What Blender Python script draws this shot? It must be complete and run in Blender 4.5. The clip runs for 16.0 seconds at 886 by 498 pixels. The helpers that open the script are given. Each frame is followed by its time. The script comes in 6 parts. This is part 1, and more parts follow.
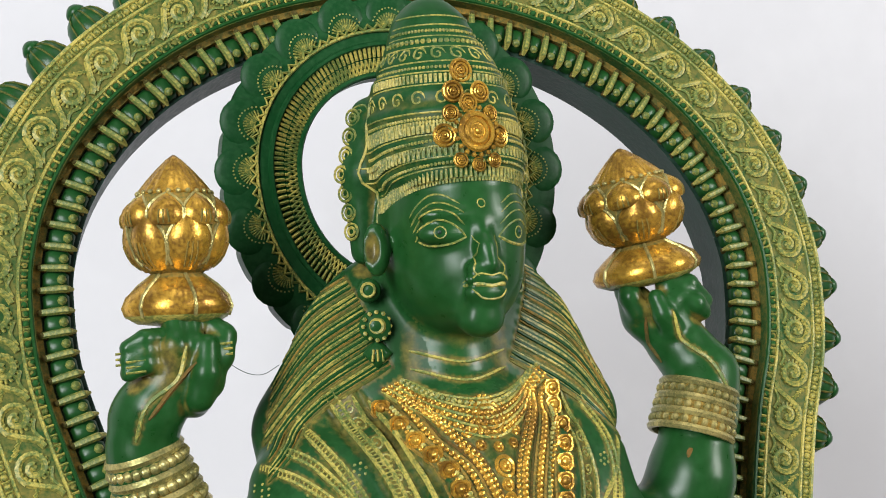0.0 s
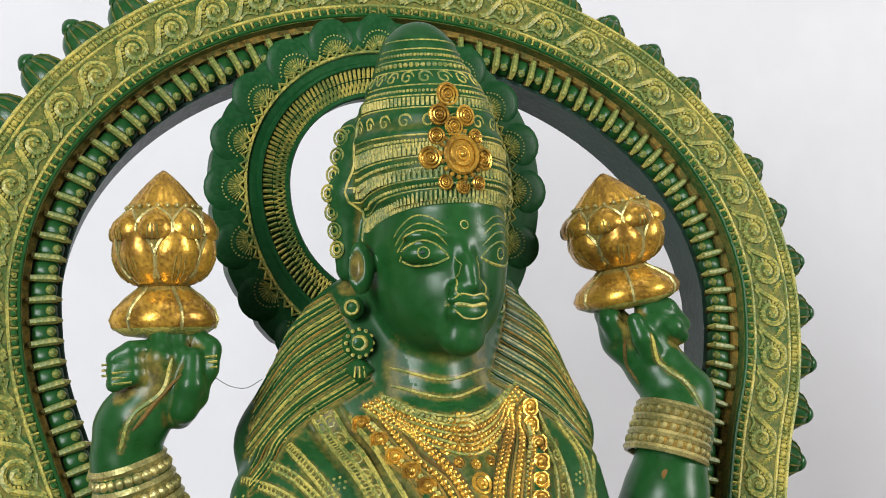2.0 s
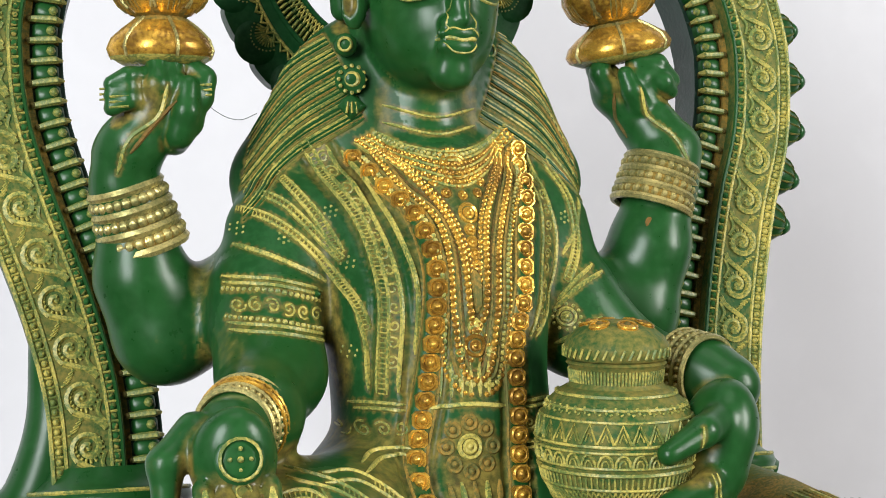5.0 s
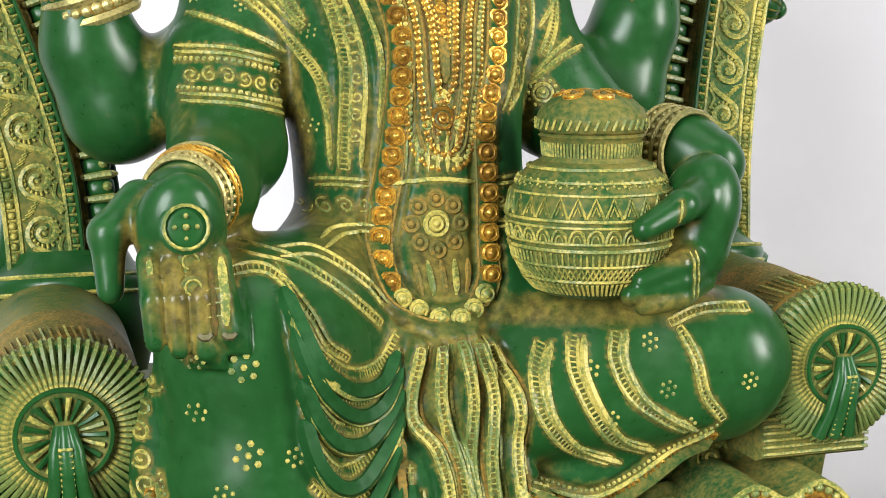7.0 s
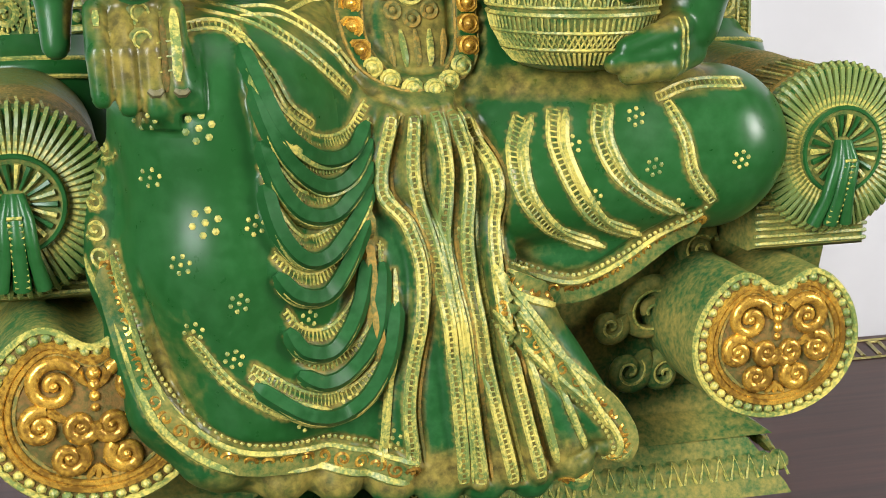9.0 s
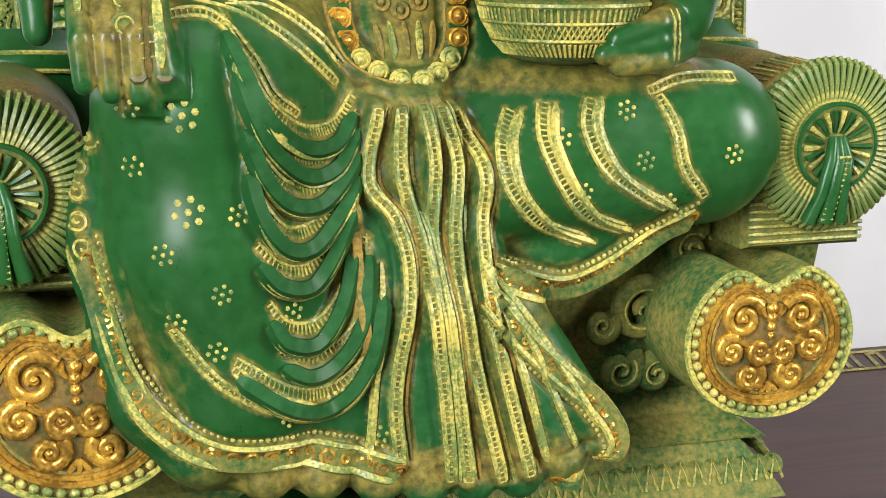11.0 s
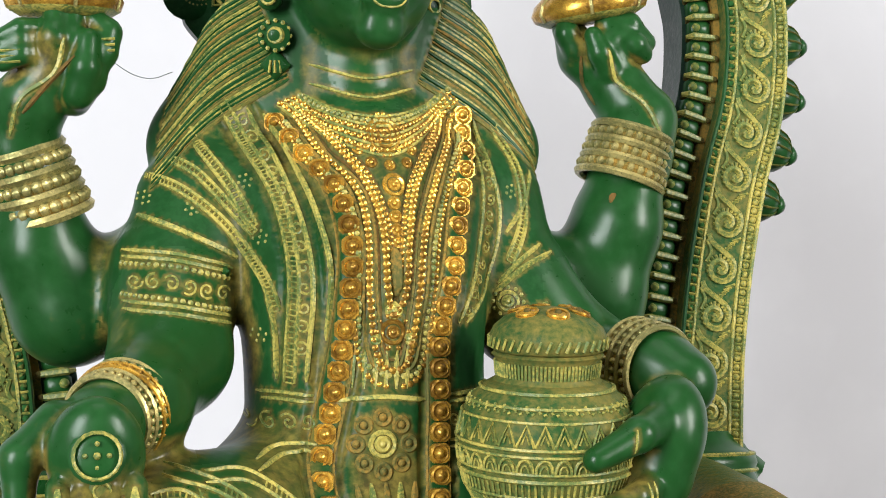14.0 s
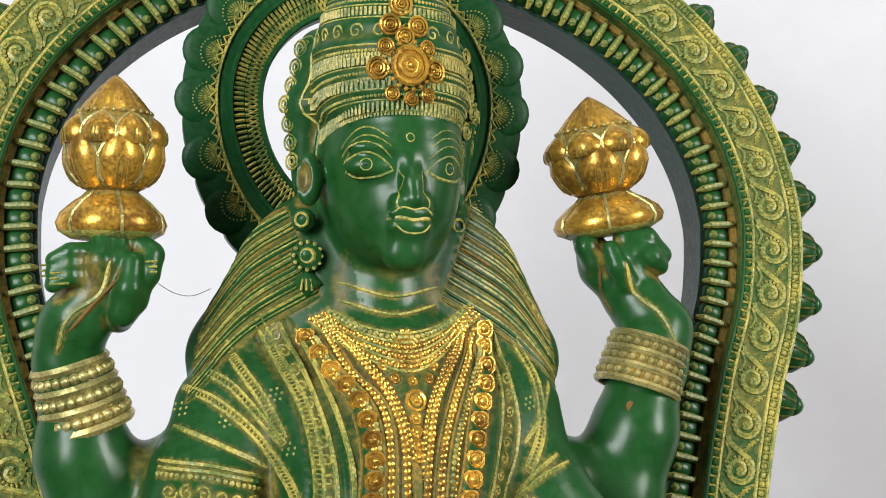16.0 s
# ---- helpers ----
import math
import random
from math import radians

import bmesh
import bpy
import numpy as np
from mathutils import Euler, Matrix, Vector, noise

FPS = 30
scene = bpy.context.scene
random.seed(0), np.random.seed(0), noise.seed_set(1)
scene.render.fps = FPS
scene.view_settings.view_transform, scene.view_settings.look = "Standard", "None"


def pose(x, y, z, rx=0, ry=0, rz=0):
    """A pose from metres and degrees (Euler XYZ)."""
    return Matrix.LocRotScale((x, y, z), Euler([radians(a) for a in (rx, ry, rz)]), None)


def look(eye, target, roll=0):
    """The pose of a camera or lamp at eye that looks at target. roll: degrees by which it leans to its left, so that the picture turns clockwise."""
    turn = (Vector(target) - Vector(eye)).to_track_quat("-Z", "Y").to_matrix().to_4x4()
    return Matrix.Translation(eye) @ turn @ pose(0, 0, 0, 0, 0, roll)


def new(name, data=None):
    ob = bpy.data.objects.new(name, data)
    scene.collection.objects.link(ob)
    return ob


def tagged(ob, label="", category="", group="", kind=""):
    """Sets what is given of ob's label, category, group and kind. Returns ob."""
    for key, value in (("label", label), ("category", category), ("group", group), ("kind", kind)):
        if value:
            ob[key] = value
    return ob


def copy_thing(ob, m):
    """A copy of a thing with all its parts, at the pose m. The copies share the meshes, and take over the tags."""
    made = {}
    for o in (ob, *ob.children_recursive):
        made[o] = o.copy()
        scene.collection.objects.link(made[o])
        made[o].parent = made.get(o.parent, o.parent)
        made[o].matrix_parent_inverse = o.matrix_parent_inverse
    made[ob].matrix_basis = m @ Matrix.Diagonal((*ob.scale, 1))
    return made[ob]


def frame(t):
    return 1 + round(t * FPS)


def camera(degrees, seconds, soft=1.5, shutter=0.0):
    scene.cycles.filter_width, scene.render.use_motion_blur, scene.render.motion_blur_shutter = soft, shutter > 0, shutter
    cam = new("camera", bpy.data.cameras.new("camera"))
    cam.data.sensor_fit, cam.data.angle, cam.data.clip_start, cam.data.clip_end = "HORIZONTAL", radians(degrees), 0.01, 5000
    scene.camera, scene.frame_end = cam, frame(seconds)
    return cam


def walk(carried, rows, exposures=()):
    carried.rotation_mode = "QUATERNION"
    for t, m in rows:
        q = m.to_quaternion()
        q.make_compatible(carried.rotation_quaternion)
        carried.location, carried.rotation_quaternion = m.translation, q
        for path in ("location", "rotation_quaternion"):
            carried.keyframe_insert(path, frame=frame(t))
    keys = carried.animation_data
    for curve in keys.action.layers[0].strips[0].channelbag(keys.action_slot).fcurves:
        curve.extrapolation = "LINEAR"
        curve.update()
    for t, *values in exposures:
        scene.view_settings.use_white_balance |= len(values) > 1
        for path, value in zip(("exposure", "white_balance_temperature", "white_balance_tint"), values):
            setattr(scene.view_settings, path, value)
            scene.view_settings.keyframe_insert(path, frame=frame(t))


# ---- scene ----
cam = camera(34.0, 16.0, soft=1.0)
PATH = [
    (0, (-0.162, -0.587, 0.397), (0.404, 1.328, 0.512), -2.4),
    (0.5, (-0.161, -0.582, 0.401), (0.421, 1.327, 0.523), -1.9),
    (1, (-0.161, -0.586, 0.403), (0.428, 1.321, 0.536), -1.6),
    (1.5, (-0.162, -0.592, 0.402), (0.426, 1.315, 0.540), -1.3),
    (2, (-0.163, -0.598, 0.398), (0.418, 1.311, 0.534), -1.1),
    (2.5, (-0.165, -0.604, 0.393), (0.409, 1.308, 0.516), -1.0),
    (3, (-0.165, -0.612, 0.387), (0.403, 1.304, 0.486), -0.7),
    (3.2, (-0.165, -0.613, 0.382), (0.402, 1.302, 0.477), -0.8),
    (5.3, (-0.157, -0.613, 0.352), (0.408, 1.302, 0.226), 0.2),
    (5.5, (-0.155, -0.610, 0.349), (0.407, 1.303, 0.193), 0.4),
    (6, (-0.147, -0.602, 0.340), (0.407, 1.308, 0.127), 0.2),
    (6.5, (-0.140, -0.596, 0.337), (0.407, 1.309, 0.070), 0.1),
    (7, (-0.137, -0.591, 0.331), (0.411, 1.308, 0.024), 0.0),
    (7.5, (-0.130, -0.587, 0.320), (0.403, 1.308, -0.031), -0.0),
    (8, (-0.126, -0.583, 0.306), (0.399, 1.306, -0.092), -0.1),
    (8.5, (-0.123, -0.580, 0.295), (0.398, 1.299, -0.152), -0.1),
    (8.7, (-0.121, -0.578, 0.294), (0.398, 1.294, -0.179), 0.0),
    (10.8, (-0.113, -0.573, 0.278), (0.402, 1.303, -0.185), 0.0),
    (11, (-0.113, -0.573, 0.282), (0.405, 1.307, -0.161), 0.2),
    (11.5, (-0.107, -0.574, 0.295), (0.404, 1.320, -0.096), 0.5),
    (12, (-0.100, -0.576, 0.313), (0.391, 1.335, -0.018), 0.6),
    (12.5, (-0.104, -0.567, 0.335), (0.410, 1.343, 0.042), 1.1),
    (13, (-0.099, -0.566, 0.342), (0.393, 1.360, 0.119), 1.0),
    (13.5, (-0.096, -0.568, 0.348), (0.382, 1.367, 0.176), 1.0),
    (14, (-0.092, -0.575, 0.355), (0.371, 1.367, 0.237), 0.9),
    (14.5, (-0.090, -0.583, 0.363), (0.360, 1.364, 0.297), 1.1),
    (15, (-0.088, -0.595, 0.372), (0.339, 1.359, 0.360), 1.1),
    (15.5, (-0.087, -0.603, 0.379), (0.317, 1.356, 0.419), 1.2),
    (16, (-0.087, -0.605, 0.382), (0.301, 1.355, 0.461), 1.2),
]
walk(cam, [(t, look(eye, target, roll)) for t, eye, target, roll in PATH],
     [(0, 0.25), (3.2, 0.27), (5.5, 0.50), (7.0, 0.72), (8.5, 0.93), (11.0, 0.93), (12.0, 0.83), (13.0, 0.60), (14.5, 0.45), (16.0, 0.36)])

# ---- light: one white wall, two windows behind and above the viewer, an added fill ----
world = bpy.data.worlds.new("world")
scene.world = world
world.use_nodes = True
sky = world.node_tree.nodes.new("ShaderNodeTexSky")
sky.sky_type, sky.sun_disc, sky.sun_elevation, sky.sun_rotation = "NISHITA", False, radians(40), radians(200)
world.node_tree.links.new(sky.outputs[0], world.node_tree.nodes["Background"].inputs[0])
world.node_tree.nodes["Background"].inputs[1].default_value = 0.1


def window_light(name, at, to, w, h, power, tint):
    data = bpy.data.lights.new(name, "AREA")
    data.shape, data.size, data.size_y, data.energy, data.color = "RECTANGLE", w, h, power, tint
    ob = new(name, data)
    ob.matrix_world = look(at, to)
    return ob


window_light("window_light", (-1.45, -1.75, 0.95), (0, 0, 0.25), 0.8, 1.4, 66, (0.95, 0.98, 1.0))
window_light("window_light", (1.7, -1.45, 1.0), (0, 0, 0.2), 0.5, 1.0, 42, (1.0, 0.98, 0.95))
# soft fill added from above; no lamp hangs there
window_light("ceiling_light", (0.1, -0.5, 2.02), (0.1, -0.5, 0), 0.9, 0.7, 3, (1.0, 0.98, 0.95))


# ---- materials ----
def material(name, colour, rough=0.5, metal=0.0):
    m = bpy.data.materials.new(name)
    m.use_nodes = True
    n = m.node_tree.nodes["Principled BSDF"]
    n.inputs["Base Color"].default_value = (*colour, 1)
    n.inputs["Roughness"].default_value, n.inputs["Metallic"].default_value = rough, metal
    return m, m.node_tree, n


def node(tree, kind, **values):
    n = tree.nodes.new(kind)
    for key, value in values.items():
        n.inputs[key].default_value = value
    return n


def noise_of(tree, scale, detail=4.0, rough=0.6):
    pos = tree.nodes.new("ShaderNodeTexCoord")
    n = node(tree, "ShaderNodeTexNoise", Scale=scale, Detail=detail, Roughness=rough)
    tree.links.new(pos.outputs["Object"], n.inputs["Vector"])
    return n


def ramp(tree, source, stops):
    r = tree.nodes.new("ShaderNodeValToRGB")
    while len(r.color_ramp.elements) < len(stops):
        r.color_ramp.elements.new(0.5)
    for e, (at, c) in zip(r.color_ramp.elements, stops):
        e.position, e.color = at, (*c, 1) if len(c) == 3 else c
    tree.links.new(source, r.inputs[0])
    return r


def mix(tree, a, b, factor):
    m = tree.nodes.new("ShaderNodeMix")
    m.data_type = "RGBA"
    for value, socket in ((factor, m.inputs["Factor"]), (a, m.inputs["A"]), (b, m.inputs["B"])):
        if isinstance(value, tuple):
            socket.default_value = (*value, 1)
        elif isinstance(value, (int, float)):
            socket.default_value = value
        else:
            tree.links.new(value, socket)
    return m.outputs["Result"]


def bump(tree, bsdf, height, strength, distance):
    b = node(tree, "ShaderNodeBump", Strength=strength, Distance=distance)
    tree.links.new(height, b.inputs["Height"])
    tree.links.new(b.outputs[0], bsdf.inputs["Normal"])


GREEN = (0.008, 0.052, 0.010)


def painted(name, base, other, amount, rough, grain=90.0, metal=0.0, relief=0.25, dusted=False, spread=0.08, soft=0.07):
    """Paint with a second colour worn through in patches, at two scales, and a fine grain."""
    m, t, b = material(name, base, rough, metal)
    b.inputs["Specular IOR Level"].default_value = 0.26 if rough < 0.35 else 0.30 if rough < 0.41 else 0.06
    big, small = noise_of(t, grain * 0.35), noise_of(t, grain * 5, 3.0)
    both = t.nodes.new("ShaderNodeMath")
    both.operation = "ADD"
    t.links.new(big.outputs["Fac"], both.inputs[0])
    t.links.new(small.outputs["Fac"], both.inputs[1])
    half = t.nodes.new("ShaderNodeMath")
    half.operation = "MULTIPLY"
    half.inputs[1].default_value = 0.5
    t.links.new(both.outputs[0], half.inputs[0])
    edge = 1.26 - 0.55 * amount
    mask = ramp(t, half.outputs[0], [(edge * 0.5 - soft, (0, 0, 0)), (edge * 0.5 + soft, (1, 1, 1))])
    colour = mix(t, base, other, mask.outputs[0])
    if dusted:
        # yellow patina rubbed into the cloth round the raised ornament
        dust = t.nodes.new("ShaderNodeAttribute")
        dust.attribute_name = "patina"
        rubbed = node(t, "ShaderNodeMath")
        rubbed.operation = "MULTIPLY_ADD"
        rubbed.inputs[1].default_value = 0.62
        t.links.new(dust.outputs["Fac"], rubbed.inputs[0])
        t.links.new(half.outputs[0], rubbed.inputs[2])
        keep = ramp(t, rubbed.outputs[0], [(0.62, (0, 0, 0)), (1.05, (0.85, 0.85, 0.85))])
        keep.color_ramp.elements[1].position = 1.0
        tone = ramp(t, noise_of(t, 240.0).outputs["Fac"], [(0.36, (0.070, 0.050, 0.014)), (0.64, (0.23, 0.170, 0.036))])
        colour = mix(t, colour, tone.outputs[0], keep.outputs[0])
    t.links.new(colour, b.inputs["Base Color"])
    r = ramp(t, small.outputs["Fac"], [(0.3, (rough - spread,) * 3), (0.7, (rough + spread * 1.5,) * 3)])
    t.links.new(r.outputs[0], b.inputs["Roughness"])
    bump(t, b, small.outputs["Fac"], relief, 0.0006)
    return m


M_GREEN = painted("green_paint", GREEN, (0.012, 0.066, 0.015), 0.4, 0.30, 40, relief=0.03, dusted=True, spread=0.03)
M_TEAL = painted("green_cloth", (0.008, 0.049, 0.011), (0.013, 0.065, 0.017), 0.4, 0.40, 60, relief=0.05, dusted=True, spread=0.04)


def carved(name, low, high, size):
    """Close-set small scrolls cut in relief: rings round scattered centres, yellow on the ridges."""
    m, t, b = material(name, low, 0.42)
    b.inputs["Specular IOR Level"].default_value = 0.03
    pos = t.nodes.new("ShaderNodeTexCoord")
    cells = t.nodes.new("ShaderNodeTexVoronoi")
    cells.inputs["Scale"].default_value = 1.0 / size
    t.links.new(pos.outputs["Object"], cells.inputs["Vector"])
    wobble = noise_of(t, 260.0, 3.0)
    rings = node(t, "ShaderNodeMath")
    rings.operation = "MULTIPLY_ADD"
    rings.inputs[1].default_value = 17.0
    t.links.new(cells.outputs["Distance"], rings.inputs[0])
    shift = node(t, "ShaderNodeMath")
    shift.operation = "MULTIPLY"
    shift.inputs[1].default_value = 9.0
    t.links.new(wobble.outputs["Fac"], shift.inputs[0])
    t.links.new(shift.outputs[0], rings.inputs[2])
    wave = node(t, "ShaderNodeMath")
    wave.operation = "SINE"
    t.links.new(rings.outputs[0], wave.inputs[0])
    height = ramp(t, wave.outputs[0], [(0.0, (0, 0, 0)), (0.8, (1, 1, 1))])
    stain = ramp(t, noise_of(t, 60.0).outputs["Fac"], [(0.40, (0.25, 0.25, 0.25)), (0.62, (1, 1, 1))])
    fac = t.nodes.new("ShaderNodeMath")
    fac.operation = "MULTIPLY"
    t.links.new(height.outputs[0], fac.inputs[0])
    t.links.new(stain.outputs[0], fac.inputs[1])
    t.links.new(mix(t, low, high, fac.outputs[0]), b.inputs["Base Color"])
    bump(t, b, height.outputs[0], 0.7, 0.0008)
    return m


M_CARVED = carved("carved_green", (0.022, 0.085, 0.022), (0.26, 0.215, 0.055), 0.0080)
M_PATINA = painted("yellow_patina", (0.43, 0.355, 0.080), (0.10, 0.14, 0.035), 0.52, 0.38, 170, relief=0.4)
M_OCHRE = painted("ochre_recess", (0.27, 0.165, 0.035), (0.10, 0.10, 0.03), 0.5, 0.6, 150, relief=0.5)
M_GOLD = painted("gold_paint", (0.62, 0.36, 0.052), (0.20, 0.105, 0.018), 0.50, 0.27, 150, 0.6, 0.15)
M_BRASS = painted("pale_brass", (0.48, 0.40, 0.15), (0.20, 0.19, 0.07), 0.48, 0.33, 150, 0.6, 0.4)
M_BROWN = painted("brown_patina", (0.15, 0.085, 0.025), (0.07, 0.065, 0.02), 0.5, 0.7, 140, relief=0.6)
M_DARK = painted("dark_green", (0.010, 0.032, 0.020), (0.02, 0.05, 0.035), 0.45, 0.4, 70, relief=0.4)
M_FIELD = painted("mottled_field", (0.022, 0.070, 0.020), (0.22, 0.170, 0.042), 0.31, 0.42, 90, relief=0.5, soft=0.14)
# The body's green made darker: the hood's shade is put into this colour.
M_HOOD_SHADED = painted("hood_green", (0.005, 0.044, 0.011), (0.012, 0.06, 0.018), 0.4, 0.38, 80, relief=0.1)
M_TIP = painted("worn_tip", (0.03, 0.035, 0.02), (0.10, 0.09, 0.04), 0.5, 0.4, 160)
M_TEAL.node_tree.nodes["Principled BSDF"].inputs["Specular IOR Level"].default_value = 0.14
M_HOOD_SHADED.node_tree.nodes["Principled BSDF"].inputs["Specular IOR Level"].default_value = 0.12
PALETTE = [M_GREEN, M_TEAL, M_CARVED, M_PATINA, M_OCHRE, M_GOLD, M_BRASS, M_BROWN, M_DARK, M_TIP, M_FIELD, M_HOOD_SHADED]
G, T, C, Y, O, AU, BR, BN, DK, TIP, FD, HG = range(12)


# ---- modelling tools ----
BASE = 0.16  # the table top lies this far above the modelling origin


class Shape:
    """Collects vertices and faces with a palette entry for each face."""

    def __init__(self):
        self.v, self.f, self.m = [], [], []

    def add(self, v, f, m):
        o = len(self.v)
        self.v.extend(tuple(map(float, p)) for p in v)
        self.f.extend(tuple(i + o for i in q) for q in f)
        self.m.extend([m] * len(f))
        return self

    def tube(self, pts, r, m, seg=6, closed=False, flat=1.0, up=(0, -1, 0)):
        """A round bead of material along pts; r is one radius or one for each point; flat squeezes it towards up."""
        p = np.asarray(pts, float)
        n = len(p)
        tan = np.roll(p, -1, 0) - np.roll(p, 1, 0) if closed else np.gradient(p, axis=0)
        tan /= np.linalg.norm(tan, axis=1)[:, None] + 1e-9
        side = np.cross(tan, np.asarray(up, float))
        side /= np.linalg.norm(side, axis=1)[:, None] + 1e-9
        top = np.cross(side, tan)
        a = np.arange(seg) * 2 * math.pi / seg
        rr = np.broadcast_to(np.asarray(r, float), (n,))[:, None, None]
        v = p[:, None] + rr * (np.cos(a)[None, :, None] * side[:, None] + flat * np.sin(a)[None, :, None] * top[:, None])
        f = [(i * seg + j, i * seg + (j + 1) % seg, (i + 1) % n * seg + (j + 1) % seg, (i + 1) % n * seg + j)
             for i in range(n if closed else n - 1) for j in range(seg)]
        if not closed:
            f += [tuple(range(seg))[::-1], tuple(range((n - 1) * seg, n * seg))]
        return self.add(v.reshape(-1, 3), f, m)

    def bead(self, p, r, m, squash=1.0, axis=(0, -1, 0), seg=8, rings=4):
        """A round or flattened bead, squashed along axis."""
        z = Vector(axis).normalized()
        q = z.to_track_quat("Z", "Y").to_matrix()
        v, f = [], []
        for i in range(rings + 1):
            e = math.pi * i / rings
            for j in range(seg):
                a = 2 * math.pi * j / seg
                v.append(Vector(p) + q @ Vector((r * math.sin(e) * math.cos(a), r * math.sin(e) * math.sin(a), r * squash * math.cos(e))))
        for i in range(rings):
            for j in range(seg):
                f.append((i * seg + j, (i + 1) * seg + j, (i + 1) * seg + (j + 1) % seg, i * seg + (j + 1) % seg))
        return self.add(v, f, m)

    def ring(self, p, R, r, m, axis=(0, -1, 0), seg=18, sub=5, squash=1.0):
        q = Vector(axis).normalized().to_track_quat("Z", "Y").to_matrix()
        pts = [Vector(p) + q @ Vector((R * math.cos(a), R * squash * math.sin(a), 0)) for a in np.arange(seg) * 2 * math.pi / seg]
        return self.tube([tuple(x) for x in pts], r, m, sub, True, 1.0, tuple(Vector(axis)))

    def lathe(self, profile, m, centre=(0, 0, 0), seg=40, turn=None, mats=None, wave=None):
        """A turned form from (radius, height) pairs."""
        q = turn or Matrix.Identity(3)
        v, f = [], []
        for k, (r, z) in enumerate(profile):
            for j in range(seg):
                a = 2 * math.pi * j / seg
                s = r * (1 + (wave(a, z) if wave else 0))
                v.append(Vector(centre) + q @ Vector((s * math.cos(a), s * math.sin(a), z)))
        o = len(self.v)
        self.v.extend(tuple(p) for p in v)
        for k in range(len(profile) - 1):
            for j in range(seg):
                self.f.append((o + k * seg + j, o + k * seg + (j + 1) % seg, o + (k + 1) * seg + (j + 1) % seg, o + (k + 1) * seg + j))
                self.m.append(mats[k] if mats else m)
        for k, flip in ((0, True), (len(profile) - 1, False)):
            ring = tuple(range(o + k * seg, o + (k + 1) * seg))
            self.f.append(ring[::-1] if flip else ring)
            self.m.append(m)
        return self

    def slab(self, outline, y0, y1, m, bevel=0.0):
        """A flat form: an (x, z) outline given a thickness from y0 (front) to y1, its front edge eased by bevel."""
        n = len(outline)
        c = np.mean(np.asarray(outline, float), axis=0)
        rows = [(y0, bevel), (y0 + bevel, 0.0), (y1, 0.0)]
        v = []
        for y, inset in rows:
            for x, z in outline:
                d = np.array([x, z]) - c
                k = 1 - inset / (np.linalg.norm(d) + 1e-9)
                v.append((c[0] + d[0] * k, y, c[1] + d[1] * k))
        f = [tuple(range(n)), tuple(range(2 * n, 3 * n))[::-1]]
        for k in range(2):
            f += [(k * n + i, (k + 1) * n + i, (k + 1) * n + (i + 1) % n, k * n + (i + 1) % n) for i in range(n)]
        return self.add(v, f, m)

    def build(self, name, parent=None, smooth=True, label="", lower=BASE):
        me = bpy.data.meshes.new(name)
        v = np.asarray(self.v, float) - np.array([0, 0, lower])
        used = sorted(set(self.m))
        me.from_pydata(v.tolist(), [], self.f)
        for k in used:
            me.materials.append(PALETTE[k] if isinstance(k, int) else k)
        me.polygons.foreach_set("material_index", [used.index(k) for k in self.m])
        me.polygons.foreach_set("use_smooth", [smooth] * len(self.f))
        bm = bmesh.new()
        bm.from_mesh(me)
        bmesh.ops.recalc_face_normals(bm, faces=bm.faces)
        bm.to_mesh(me)
        bm.free()
        if smooth:
            me.set_sharp_from_angle(angle=radians(50))
        ob = new(name, me)
        if parent:
            ob.parent = parent
        if label:
            tagged(ob, label)
        return ob


def curve(ctrl, n=40):
    """A smooth curve through the control points."""
    c = np.asarray(ctrl, float)
    c = np.vstack([2 * c[0] - c[1], c, 2 * c[-1] - c[-2]])
    s = np.linspace(0, len(c) - 3 - 1e-6, n)
    i = s.astype(int)
    u = (s - i)[:, None]
    a, b, d, e = c[i], c[i + 1], c[i + 2], c[i + 3]
    return 0.5 * (2 * b + (d - a) * u + (2 * a - 5 * b + 4 * d - e) * u ** 2 + (3 * b - a - 3 * d + e) * u ** 3)


def spaced(pts, step):
    """The same line with points every step metres."""
    p = np.asarray(pts, float)
    s = np.concatenate([[0], np.cumsum(np.linalg.norm(np.diff(p, axis=0), axis=1))])
    at = np.linspace(0, s[-1], max(2, int(round(s[-1] / step)) + 1))
    return np.stack([np.interp(at, s, p[:, k]) for k in range(p.shape[1])], 1)


